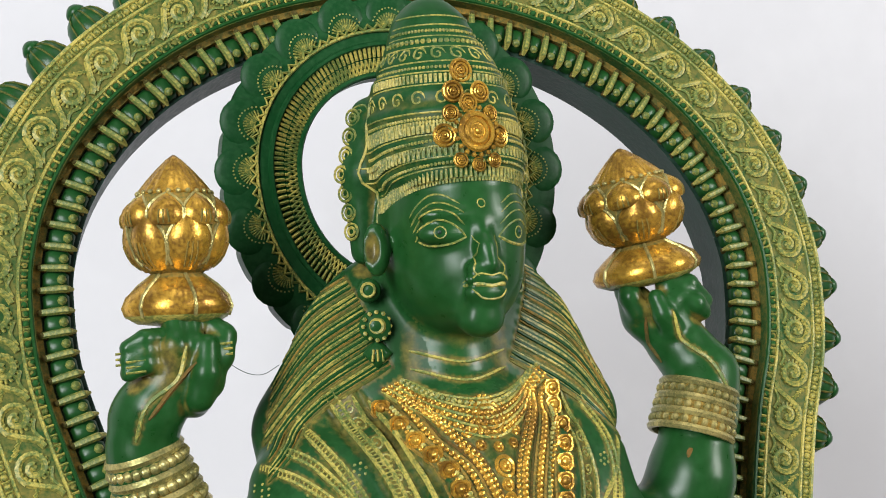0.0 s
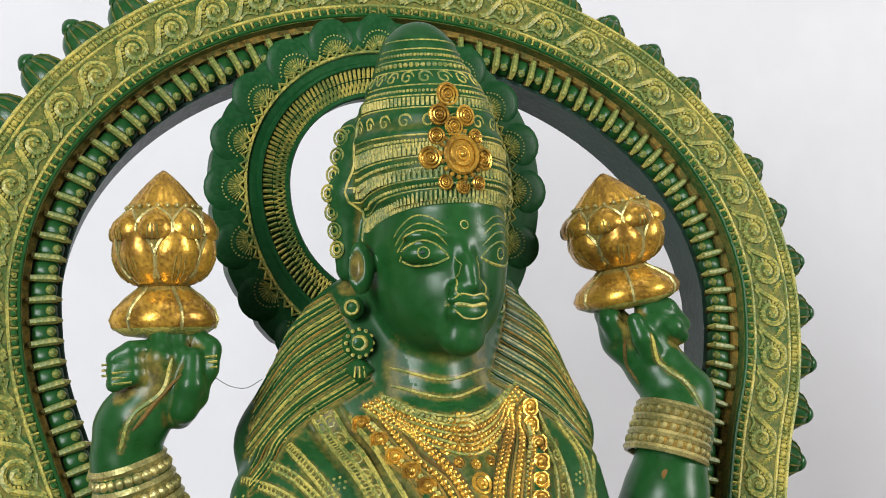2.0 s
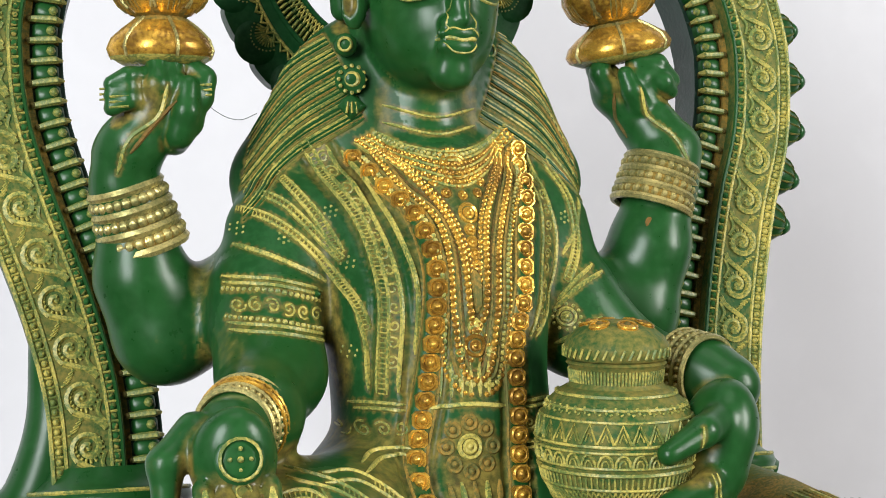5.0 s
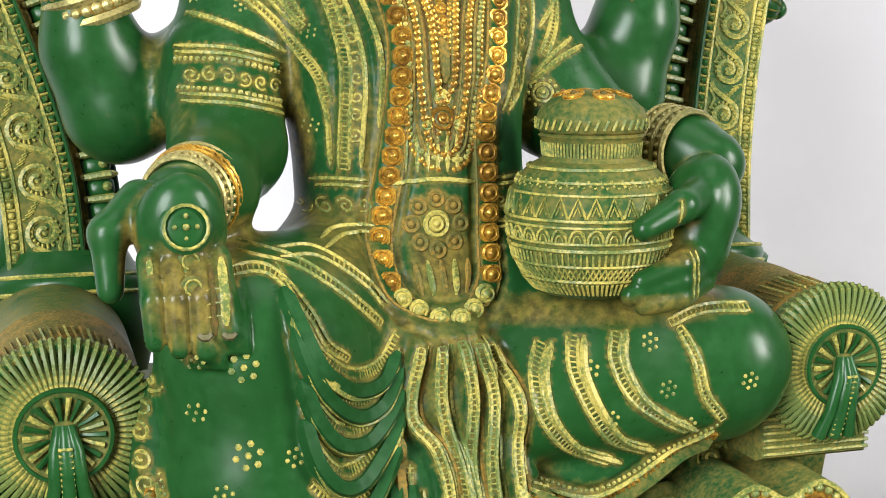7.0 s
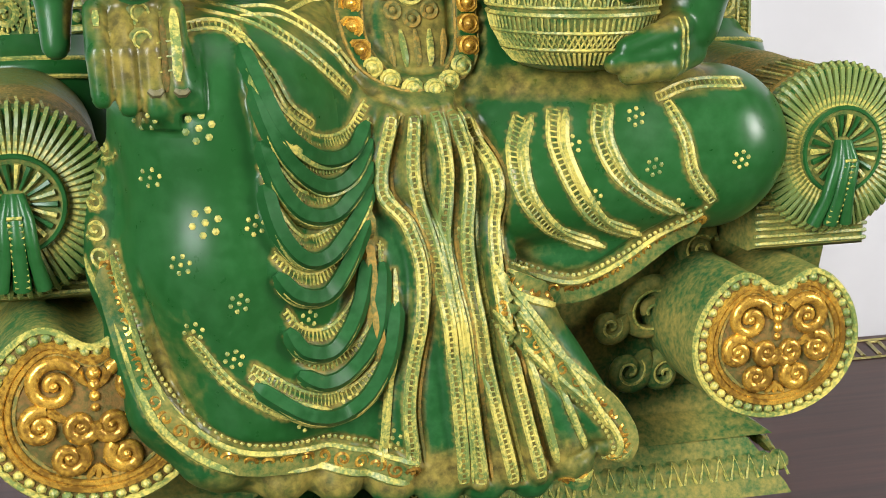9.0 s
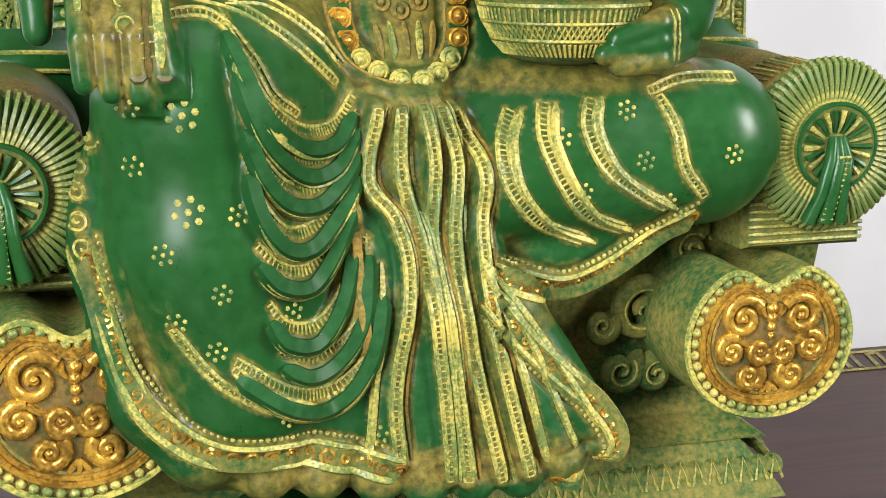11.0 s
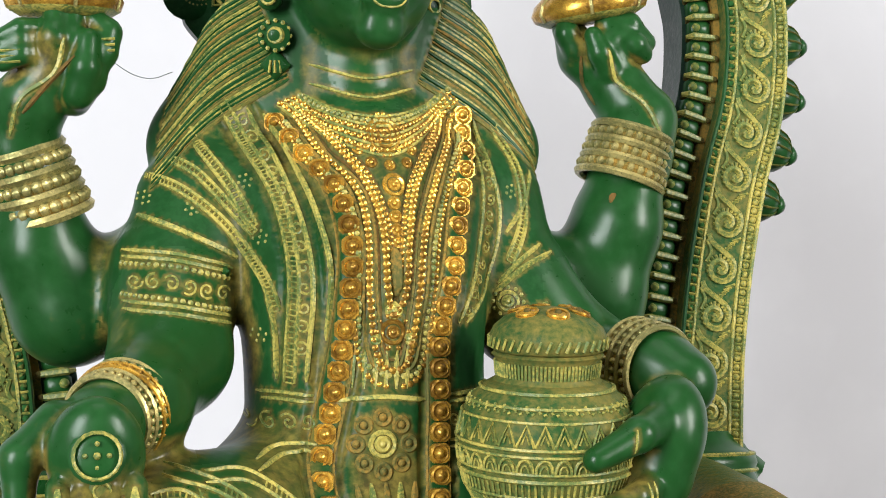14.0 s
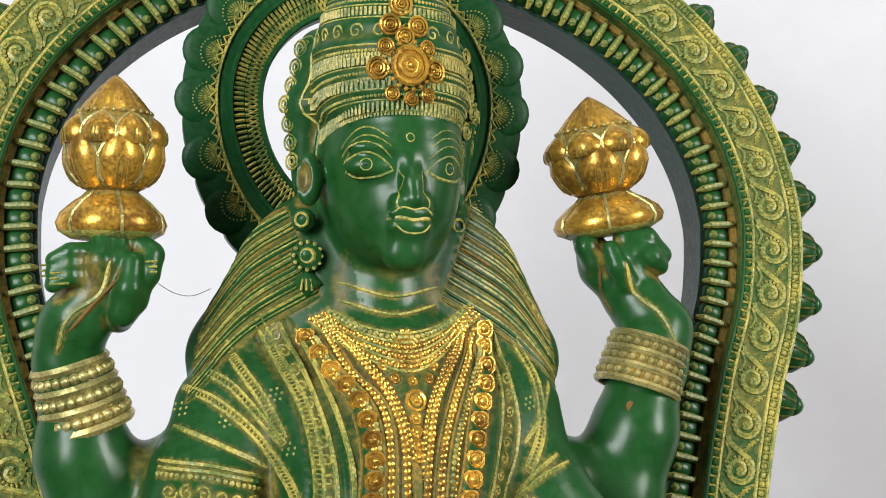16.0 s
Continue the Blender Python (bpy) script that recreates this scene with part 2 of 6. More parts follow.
class Clay:
    """A solid blended from round forms on a fine lattice, and the skin drawn over it."""

    def __init__(self, lo, hi, h):
        self.h, self.lo = h, np.array(lo, float)
        self.n = np.ceil((np.array(hi) - self.lo) / h).astype(int) + 1
        self.d = np.full(self.n, 0.04, np.float32)
        self.m = np.zeros(self.n, np.int8)

    def block(self, lo, hi, pad):
        a = np.clip(np.floor((np.array(lo) - pad - self.lo) / self.h).astype(int), 0, self.n - 1)
        b = np.clip(np.ceil((np.array(hi) + pad - self.lo) / self.h).astype(int) + 1, 1, self.n)
        s = tuple(slice(i, j) for i, j in zip(a, b))
        ax = [self.lo[k] + self.h * np.arange(a[k], b[k]) for k in range(3)]
        return s, np.stack(np.meshgrid(*ax, indexing="ij"), -1).astype(np.float32)

    def join(self, s, v, k, m):
        d = self.d[s]
        w = np.clip(0.5 + 0.5 * (d - v) / k, 0, 1)
        self.m[s] = np.where(v < d, m, self.m[s])
        self.d[s] = d * (1 - w) + v * w - k * w * (1 - w)

    def limb(self, pts, m=0, k=0.008):
        """Tapered rounded bars through (x, y, z, radius)."""
        for a, b in zip(pts[:-1], pts[1:]):
            A, B, ra, rb = np.array(a[:3], np.float32), np.array(b[:3], np.float32), a[3], b[3]
            R = max(ra, rb)
            s, P = self.block(np.minimum(A, B) - R, np.maximum(A, B) + R, k + 2 * self.h)
            t = np.clip(((P - A) @ (B - A)) / float((B - A) @ (B - A) + 1e-12), 0, 1)
            self.join(s, np.linalg.norm(P - A - t[..., None] * (B - A), axis=-1) - (ra + (rb - ra) * t), k, m)

    def groove(self, pts, r, k=0.0012):
        """A round channel cut along pts."""
        for a, b in zip(pts[:-1], pts[1:]):
            A, B = np.array(a[:3], np.float32), np.array(b[:3], np.float32)
            if np.linalg.norm(B - A) > 0.02:
                continue
            s, P = self.block(np.minimum(A, B) - r, np.maximum(A, B) + r, k + 2 * self.h)
            t = np.clip(((P - A) @ (B - A)) / float((B - A) @ (B - A) + 1e-12), 0, 1)
            v = np.linalg.norm(P - A - t[..., None] * (B - A), axis=-1) - r
            d = self.d[s]
            w = np.clip(0.5 - 0.5 * (d + v) / k, 0, 1)
            self.d[s] = d * (1 - w) - v * w + k * w * (1 - w)

    def egg(self, c, r, m=0, k=0.008, turn=(0, 0, 0), cut=False):
        q = np.array(Euler([radians(a) for a in turn]).to_matrix(), np.float32)
        s, P = self.block(np.array(c) - max(r), np.array(c) + max(r), k + 2 * self.h)
        L = (P - np.array(c, np.float32)) @ q
        k0, k1 = np.linalg.norm(L / np.array(r), axis=-1), np.linalg.norm(L / np.array(r) ** 2, axis=-1)
        v = k0 * (k0 - 1) / (k1 + 1e-6)
        if cut:
            d = self.d[s]
            w = np.clip(0.5 - 0.5 * (d + v) / k, 0, 1)
            self.d[s] = d * (1 - w) - v * w + k * w * (1 - w)
        else:
            self.join(s, v.astype(np.float32), k, m)

    def brick(self, c, half, rad, m=0, k=0.006, turn=(0, 0, 0)):
        q = np.array(Euler([radians(a) for a in turn]).to_matrix(), np.float32)
        R = float(np.linalg.norm(half))
        s, P = self.block(np.array(c) - R, np.array(c) + R, k + 2 * self.h)
        w = np.abs((P - np.array(c, np.float32)) @ q) - (np.array(half, np.float32) - rad)
        v = np.linalg.norm(np.maximum(w, 0), axis=-1) + np.minimum(w.max(-1), 0) - rad
        self.join(s, v, k, m)

    def at(self, P):
        g = np.clip((P - self.lo) / self.h, 0, self.n - 1.001)
        i = g.astype(int)
        u = g - i
        out = 0
        for c in range(8):
            o = np.array([c & 1, c >> 1 & 1, c >> 2 & 1])
            w = np.prod(np.where(o, u, 1 - u), axis=-1)
            j = i + o
            out = out + w * self.d[j[..., 0], j[..., 1], j[..., 2]]
        return out

    def snap(self, pts, way=(0, 1, 0), back=0.08, reach=0.2, lift=0.0):
        """Each point moved along way on to the skin, starting back before it."""
        w = np.array(way, float)
        w = w / np.linalg.norm(w, axis=-1, keepdims=True)
        P = np.asarray(pts, float) - back * w
        gone = np.zeros(len(P))
        for _ in range(90):
            d = np.where(gone < reach, self.at(P), 0)
            P, gone = P + 0.8 * d[:, None] * w, gone + 0.8 * d
            if np.abs(d).max() < 2e-5:
                break
        return P - lift * w

    def lay(self, xz, way=(0, 1, 0), lift=0.0):
        """(x, z) pairs laid on the front of the skin."""
        p = np.asarray(xz, float)
        return self.snap(np.stack([p[:, 0], np.full(len(p), -0.13), p[:, 1]], 1), way, 0.08, 0.3, lift)

    def skin(self, shape):
        d, n = self.d, self.n
        s = d < 0
        cell = np.zeros(n - 1, np.int8)
        for c in range(8):
            cell += s[c & 1:n[0] - 1 + (c & 1), c >> 1 & 1:n[1] - 1 + (c >> 1 & 1), c >> 2:n[2] - 1 + (c >> 2)]
        ijk = np.argwhere((cell > 0) & (cell < 8))
        number = np.full(n - 1, -1, np.int32)
        number[tuple(ijk.T)] = np.arange(len(ijk))
        total, count = np.zeros((len(ijk), 3)), np.zeros(len(ijk))
        corner = [np.array([c & 1, c >> 1 & 1, c >> 2]) for c in range(8)]
        val = [d[tuple((ijk + o).T)] for o in corner]
        for a in range(8):
            for bit in (1, 2, 4):
                b = a | bit
                if b == a:
                    continue
                cross = (val[a] < 0) != (val[b] < 0)
                t = np.where(cross, val[a] / (val[a] - val[b] + 1e-12), 0)
                total += np.where(cross[:, None], corner[a] + t[:, None] * (corner[b] - corner[a]), 0)
                count += cross
        v = self.lo + self.h * (ijk + total / count[:, None])
        near = np.rint((v - self.lo) / self.h).astype(int)
        tone = self.m[tuple(near.T)]
        quads = []
        for ax in range(3):
            e = np.zeros(3, int)
            e[ax] = 1
            u, w = np.eye(3, dtype=int)[(ax + 1) % 3], np.eye(3, dtype=int)[(ax + 2) % 3]
            A, B = s[tuple(slice(0, n[k] - e[k]) for k in range(3))], s[tuple(slice(e[k], n[k]) for k in range(3))]
            p = np.argwhere(A != B)
            p = p[(p[:, (ax + 1) % 3] > 0) & (p[:, (ax + 2) % 3] > 0)]
            p = p[np.all(p < n - 1, axis=1)]
            q = np.stack([number[tuple((p - o).T)] for o in (u + w, w, 0 * u, u)], 1)
            q = np.where(A[tuple(p.T)][:, None], q, q[:, ::-1])
            quads.append(q[(q >= 0).all(1)])
        q = np.vstack(quads)
        o = len(shape.v)
        shape.v.extend(map(tuple, v.tolist()))
        shape.f.extend(map(tuple, (q + o).tolist()))
        shape.m.extend(tone[q[:, 0]].tolist())


def thing(name, label, category, group="", kind=""):
    return tagged(new(name), label, category, group, kind)


# ---- the room ----
def flat_box(name, lo, hi, mat, label="", kind="structure", category="", bevel=0.0):
    bm = bmesh.new()
    bmesh.ops.create_cube(bm, size=1)
    for v in bm.verts:
        v.co = [lo[k] + (v.co[k] + 0.5) * (hi[k] - lo[k]) for k in range(3)]
    if bevel:
        bmesh.ops.bevel(bm, geom=bm.edges[:], offset=bevel, segments=2, affect="EDGES")
    me = bpy.data.meshes.new(name)
    bm.to_mesh(me)
    bm.free()
    me.materials.append(mat)
    return tagged(new(name, me), label, category, "", kind)


M_WALL = painted("wall_paint", (0.585, 0.585, 0.61), (0.56, 0.56, 0.585), 0.6, 0.75, 3, relief=0.08)
# Walls and ceiling out of view are added in dark grey to limit fill.
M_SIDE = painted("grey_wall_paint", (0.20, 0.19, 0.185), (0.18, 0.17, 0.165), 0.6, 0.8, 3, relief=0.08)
M_FLOOR = painted("floor_tile", (0.24, 0.22, 0.20), (0.20, 0.18, 0.16), 0.6, 0.4, 4, relief=0.1)

m, t, b = material("dark_wood", (0.035, 0.014, 0.011), 0.42)
b.inputs["Specular IOR Level"].default_value = 0.22
grain = noise_of(t, 9.0, 6.0)
stretch = t.nodes.new("ShaderNodeMapping")
stretch.inputs["Scale"].default_value = (1.0, 14.0, 1.0)
t.links.new(grain.inputs["Vector"].links[0].from_socket, stretch.inputs["Vector"])
t.links.new(stretch.outputs[0], grain.inputs["Vector"])
tone = ramp(t, grain.outputs["Fac"], [(0.3, (0.022, 0.010, 0.009)), (0.7, (0.055, 0.022, 0.016))])
t.links.new(tone.outputs[0], b.inputs["Base Color"])
bump(t, b, grain.outputs["Fac"], 0.15, 0.0005)
M_WOOD = m

FLOOR = -0.72
flat_box("floor", (-2.2, -2.2, FLOOR - 0.1), (2.6, 0.6, FLOOR), M_FLOOR, "grey tiled floor of the room", category="floor")
flat_box("wall_north", (-2.2, 0.5, FLOOR), (2.6, 0.6, 2.1), M_WALL, "plain matt off-white wall behind the throne", category="wall")
flat_box("wall_east", (2.5, -2.2, FLOOR), (2.6, 0.496, 2.1), M_SIDE, "unseen side wall, dark grey to hold down bounced light", category="wall")
flat_box("wall_west", (-2.2, -2.2, FLOOR), (-2.1, 0.496, 2.1), M_SIDE, "unseen side wall, dark grey to hold down bounced light", category="wall")
flat_box("wall_south", (-2.096, -2.2, FLOOR), (2.496, -2.1, 2.1), M_SIDE, "unseen wall facing the throne, dark grey to hold down bounced light", category="wall")
flat_box("ceiling", (-2.2, -2.2, 2.104), (2.6, 0.6, 2.2), M_SIDE, "unseen ceiling, dark grey to hold down bounced light", category="ceiling")

table = thing("table", "dark brown polished wooden table with a carved edge band", "table")
flat_box("tabletop", (-0.75, -0.34, -0.035), (0.75, 0.265, 0.0), M_WOOD, kind="", bevel=0.004).parent = table
for sx in (-0.68, 0.68):
    for sy in (-0.29, 0.22):
        leg = Shape().lathe([(0.03, 0), (0.03, 0.1), (0.022, 0.13), (0.034, 0.3), (0.03, 0.5), (0.036, 0.55), (0.036, -FLOOR - 0.035)], M_WOOD, (sx, sy, FLOOR), 20)
        leg.build("leg", table, lower=0)
s = Shape()
for k in range(70):
    x = -0.70 + 0.02 * k
    s.tube([(x, 0.222, 0.0005), (x + 0.006, 0.246, 0.0005), (x + 0.014, 0.246, 0.0005), (x + 0.008, 0.222, 0.0005)], 0.0016, BR, 4, False, 0.6, (0, 0, 1))
for y in (0.217, 0.251):
    s.tube([(-0.7, y, 0.0005), (0.7, y, 0.0005)], 0.0016, BR, 4, False, 0.6, (0, 0, 1))
s.build("carved_edge", table, lower=0, label="pale key-pattern band carved along the edge")


# ---- the seated four-armed statue: one cast figure ----
clay = Clay((-0.15, -0.20, 0.245), (0.155, 0.06, 0.70), 0.0012)
TURN = 14.0  # the head looks a little to its left
FWD = np.array([math.sin(radians(TURN)), -math.cos(radians(TURN)), 0])

# torso, hips and hair
clay.egg((0.003, -0.038, 0.495), (0.055, 0.040, 0.042), T, 0.015)
clay.egg((0.002, -0.056, 0.462), (0.045, 0.046, 0.050), T, 0.015)
clay.egg((0.002, -0.064, 0.425), (0.043, 0.046, 0.042), T, 0.012)
clay.egg((0.000, -0.072, 0.390), (0.066, 0.050, 0.031), T, 0.015)
clay.egg((0.003, -0.016, 0.535), (0.064, 0.030, 0.061), T, 0.010)
clay.egg((0.003, -0.014, 0.520), (0.0775, 0.026, 0.041), T, 0.010)
clay.limb([(-0.055, -0.034, 0.497, 0.0245), (-0.065, -0.050, 0.470, 0.0205)], T, 0.01)
clay.limb([(-0.066, -0.051, 0.473, 0.0212), (-0.067, -0.057, 0.460, 0.0212)], T, 0.001)
clay.limb([(0.053, -0.031, 0.499, 0.0235), (0.060, -0.045, 0.470, 0.0195)], T, 0.01)
clay.limb([(0.061, -0.045, 0.473, 0.0203), (0.064, -0.050, 0.458, 0.0200)], T, 0.001)
clay.limb([(0.001, -0.033, 0.570, 0.0152), (0.002, -0.033, 0.540, 0.0164), (0.004, -0.034, 0.522, 0.03)], G, 0.008)

# head and crown
clay.egg((0.0020, -0.042, 0.598), (0.0280, 0.035, 0.0372), G, 0.006, (0, 0, TURN))
clay.egg((0.0030, -0.050, 0.5790), (0.0228, 0.0265, 0.0228), G, 0.006, (0, 0, TURN))
HEAD = np.array([-0.004, -0.042, 0.0])
for k, (z, r) in enumerate([(0.6165, 0.0342), (0.622, 0.0362), (0.628, 0.0358), (0.634, 0.0352), (0.640, 0.0335), (0.647, 0.0315), (0.654, 0.029), (0.661, 0.0255), (0.668, 0.0215), (0.674, 0.0190), (0.679, 0.0165), (0.682, 0.0120)]):
    clay.egg((0.0025 - 0.06 * (z - 0.61), -0.043 + 0.08 * (z - 0.61), z), (r * (0.86 if z < 0.64 else 0.9), r * (0.95 if z < 0.64 else 0.98), 0.0085), T, 0.003)
clay.egg((0.001, -0.041, 0.640), (0.027, 0.030, 0.036), T, 0.002)
clay.limb([(-0.030, -0.030, 0.590, 0.005), (-0.030, -0.032, 0.620, 0.008), (-0.027, -0.03, 0.645, 0.006)], T, 0.004)
clay.limb([(0.032, -0.026, 0.590, 0.005), (0.033, -0.026, 0.620, 0.007), (0.028, -0.03, 0.645, 0.006)], T, 0.004)


def on_head(a, z, r=0.03):
    """A place on the head: a degrees to the figure's left of its nose, at height z."""
    w = radians(TURN + a)
    return np.array([HEAD[0] + r * math.sin(w), HEAD[1] - r * math.cos(w), z])


clay.limb([(*on_head(0, 0.597, 0.0335), 0.0021), (*on_head(0, 0.588, 0.0375), 0.0027), (*on_head(0, 0.5815, 0.0395), 0.0034)], G, 0.004)
for s in (-1, 1):
    clay.egg(on_head(7.5 * s, 0.580, 0.037), (0.003, 0.003, 0.0026), G, 0.003)
    clay.egg(on_head(27 * s, 0.5935, 0.0305), (0.0085, 0.0055, 0.0042), G, 0.004, (0, 0, TURN + 27 * s))
    clay.egg(on_head(24 * s, 0.6005, 0.031), (0.010, 0.005, 0.0025), G, 0.004, (0, 0, TURN + 24 * s))
    clay.egg(on_head(82 * s, 0.5895, 0.0310 + 0.0025 * s), (0.0055, 0.0035, 0.0105), G, 0.003, (0, 0, TURN + s * 8))
    clay.egg(on_head(80 * s, 0.5900, 0.0345 + 0.0025 * s), (0.003, 0.002, 0.006), G, 0.002, (0, 0, TURN), True)
clay.egg(on_head(0, 0.5760, 0.0367), (0.0095, 0.004, 0.0024), G, 0.002, (0, 0, TURN))
clay.egg(on_head(0, 0.5716, 0.0362), (0.0085, 0.0042, 0.0026), G, 0.002, (0, 0, TURN))
clay.egg(on_head(0, 0.5605, 0.032), (0.008, 0.006, 0.006), G, 0.012, (0, 0, TURN))

# raised arms
clay.limb([(-0.068, -0.022, 0.474, 0.0200), (-0.102, -0.030, 0.4605, 0.0198), (-0.112, -0.033, 0.482, 0.0165), (-0.1165, -0.035, 0.512, 0.0125), (-0.1215, -0.038, 0.530, 0.0092)], G, 0.010)
clay.limb([(-0.1205, -0.039, 0.520, 0.0098), (-0.1150, -0.042, 0.534, 0.0116), (-0.1060, -0.043, 0.547, 0.0110), (-0.1040, -0.041, 0.558, 0.0085)], G, 0.006)
clay.limb([(0.068, -0.015, 0.474, 0.0195), (0.106, -0.012, 0.4615, 0.0196), (0.115, -0.012, 0.490, 0.017), (0.123, -0.008, 0.520, 0.0145), (0.128, -0.004, 0.534, 0.0138)], G, 0.010)
clay.limb([(0.128, -0.004, 0.534, 0.0138), (0.119, 0.001, 0.547, 0.0122), (0.105, 0.006, 0.5605, 0.0088), (0.0990, 0.008, 0.572, 0.0065)], G, 0.006)
# fingers: two upright under the bud, the others curled beside it
for pts in ([(-0.1085, -0.049, 0.546), (-0.1072, -0.053, 0.556), (-0.1065, -0.049, 0.566)], [(-0.1040, -0.048, 0.546), (-0.1015, -0.050, 0.556), (-0.1010, -0.047, 0.566)],
            [(-0.1000, -0.047, 0.5350), (-0.0945, -0.050, 0.5420), (-0.0905, -0.049, 0.5520)],
            [(-0.0905, -0.049, 0.5520), (-0.0890, -0.047, 0.5590), (-0.0945, -0.045, 0.5645)], [(-0.0990, -0.052, 0.5370), (-0.0965, -0.055, 0.5460), (-0.0955, -0.053, 0.5560)]):
    clay.limb([(*p, r) for p, r in zip(pts, (0.0056, 0.0050, 0.0042))], G, 0.0018)
for z in (0.5585, 0.5540, 0.5495):
    clay.limb([(-0.1090, -0.048, z + 0.001, 0.0040), (-0.1180, -0.0535, z + 0.0005, 0.0038), (-0.1240, -0.0530, z - 0.0025, 0.0032)], G, 0.0007)
for pts in ([(0.1120, -0.007, 0.5545), (0.1075, -0.009, 0.5610), (0.1050, -0.008, 0.5680)], [(0.1000, 0.000, 0.5630), (0.0960, 0.000, 0.5690), (0.0970, 0.002, 0.5755)],
            [(0.1180, -0.004, 0.5560), (0.1130, -0.006, 0.5660), (0.1120, -0.003, 0.5735)], [(0.1130, -0.003, 0.5730), (0.1220, -0.004, 0.5735), (0.1305, -0.002, 0.5665)],
            [(0.1170, -0.005, 0.5690), (0.1235, -0.007, 0.5650), (0.1280, -0.005, 0.5615)]):
    clay.limb([(*p, r) for p, r in zip(pts, (0.0056, 0.0048, 0.0040))], G, 0.0018)

# lower arms: one open and giving, one round the pot
clay.limb([(-0.065, -0.048, 0.478, 0.0195), (-0.068, -0.076, 0.448, 0.0195), (-0.080, -0.112, 0.437, 0.0155), (-0.091, -0.132, 0.435, 0.0125)], G, 0.008)
clay.egg((-0.0925, -0.1475, 0.4285), (0.0142, 0.0105, 0.0190), G, 0.006, (18, 0, 0))
clay.limb([(-0.104, -0.138, 0.437, 0.0068), (-0.1140, -0.144, 0.428, 0.0058), (-0.1140, -0.147, 0.411, 0.0042)], G, 0.003)
for x, z in ((-0.1030, 0.3995), (-0.0958, 0.3970), (-0.0886, 0.3965), (-0.0816, 0.4020)):
    clay.limb([(x, -0.153, 0.421, 0.0037), (x, -0.162, 0.410, 0.0036), (x + 0.0005, -0.163, z - 0.002, 0.0031)], G, 0.0005)
clay.limb([(0.060, -0.045, 0.474, 0.0185), (0.088, -0.060, 0.440, 0.018), (0.099, -0.095, 0.444, 0.0135), (0.106, -0.106, 0.440, 0.0125)], G, 0.008)
clay.egg((0.0895, -0.130, 0.4255), (0.0138, 0.0165, 0.0215), G, 0.008, (0, 16, 0))
clay.egg((0.0850, -0.131, 0.4110), (0.0130, 0.0140, 0.0115), G, 0.006)
for z0, x1, z1 in ((0.4140, 0.0590, 0.4060), (0.4085, 0.0550, 0.4012), (0.4030, 0.0600, 0.3975)):
    clay.limb([(0.0880, -0.137, z0, 0.0050), (0.0740, -0.1485, z0 - 0.0035, 0.0046), (x1, -0.1510, z1, 0.0034)], G, 0.0008)
clay.limb([(0.0880, -0.137, 0.4330, 0.0068), (0.0740, -0.1490, 0.4305, 0.0056), (0.0580, -0.1545, 0.4240, 0.0042)], G, 0.002)

# legs and robe
clay.limb([(-0.025, -0.080, 0.390, 0.034), (-0.054, -0.114, 0.3874, 0.0306)], T, 0.014)
clay.limb([(-0.054, -0.114, 0.3874, 0.0304), (-0.068, -0.131, 0.386, 0.0290), (-0.066, -0.132, 0.345, 0.030), (-0.058, -0.130, 0.300, 0.030)], G, 0.014)
clay.egg((-0.045, -0.122, 0.335), (0.042, 0.026, 0.055), T, 0.012)
clay.limb([(0.015, -0.085, 0.372, 0.031), (0.060, -0.108, 0.370, 0.0305), (0.104, -0.119, 0.3695, 0.0270)], G, 0.012)
clay.limb([(0.10, -0.120, 0.360, 0.018), (0.03, -0.122, 0.358, 0.020)], G, 0.012)
clay.egg((0.052, -0.108, 0.331), (0.048, 0.024, 0.017), T, 0.008, (0, -12, 0))
clay.brick((-0.004, -0.132, 0.330), (0.016, 0.010, 0.062), 0.008, T, 0.010, (-5, 0, 0))
for x0, x1, z1 in ((-0.020, -0.070, 0.277), (-0.018, -0.052, 0.270), (-0.016, -0.034, 0.268), (-0.014, -0.016, 0.265), (-0.006, 0.000, 0.262), (0.002, 0.016, 0.262), (0.006, 0.032, 0.262), (0.009, 0.047, 0.266), (0.011, 0.062, 0.273)):
    clay.limb([(x0, -0.131, 0.350, 0.008), (x0 * 0.6 + x1 * 0.4, -0.138, 0.318, 0.0085), (x1, -0.143, z1, 0.0075)], T, 0.005)
clay.brick((-0.025, -0.125, 0.285), (0.055, 0.014, 0.022), 0.010, T, 0.012)
clay.egg((0.024, -0.128, 0.290), (0.030, 0.014, 0.030), T, 0.010, (0, 25, 0))
clay.limb([(-0.084, -0.128, 0.345, 0.014), (-0.093, -0.128, 0.315, 0.008), (-0.088, -0.135, 0.290, 0.008)], T, 0.010)
clay.limb([(-0.100, -0.132, 0.342, 0.0060), (-0.096, -0.138, 0.318, 0.0065), (-0.091, -0.142, 0.297, 0.0065), (-0.078, -0.143, 0.279, 0.0065)], T, 0.008)
clay.egg((-0.0975, -0.128, 0.352), (0.0115, 0.009, 0.029), T, 0.006, (0, 6, 0))

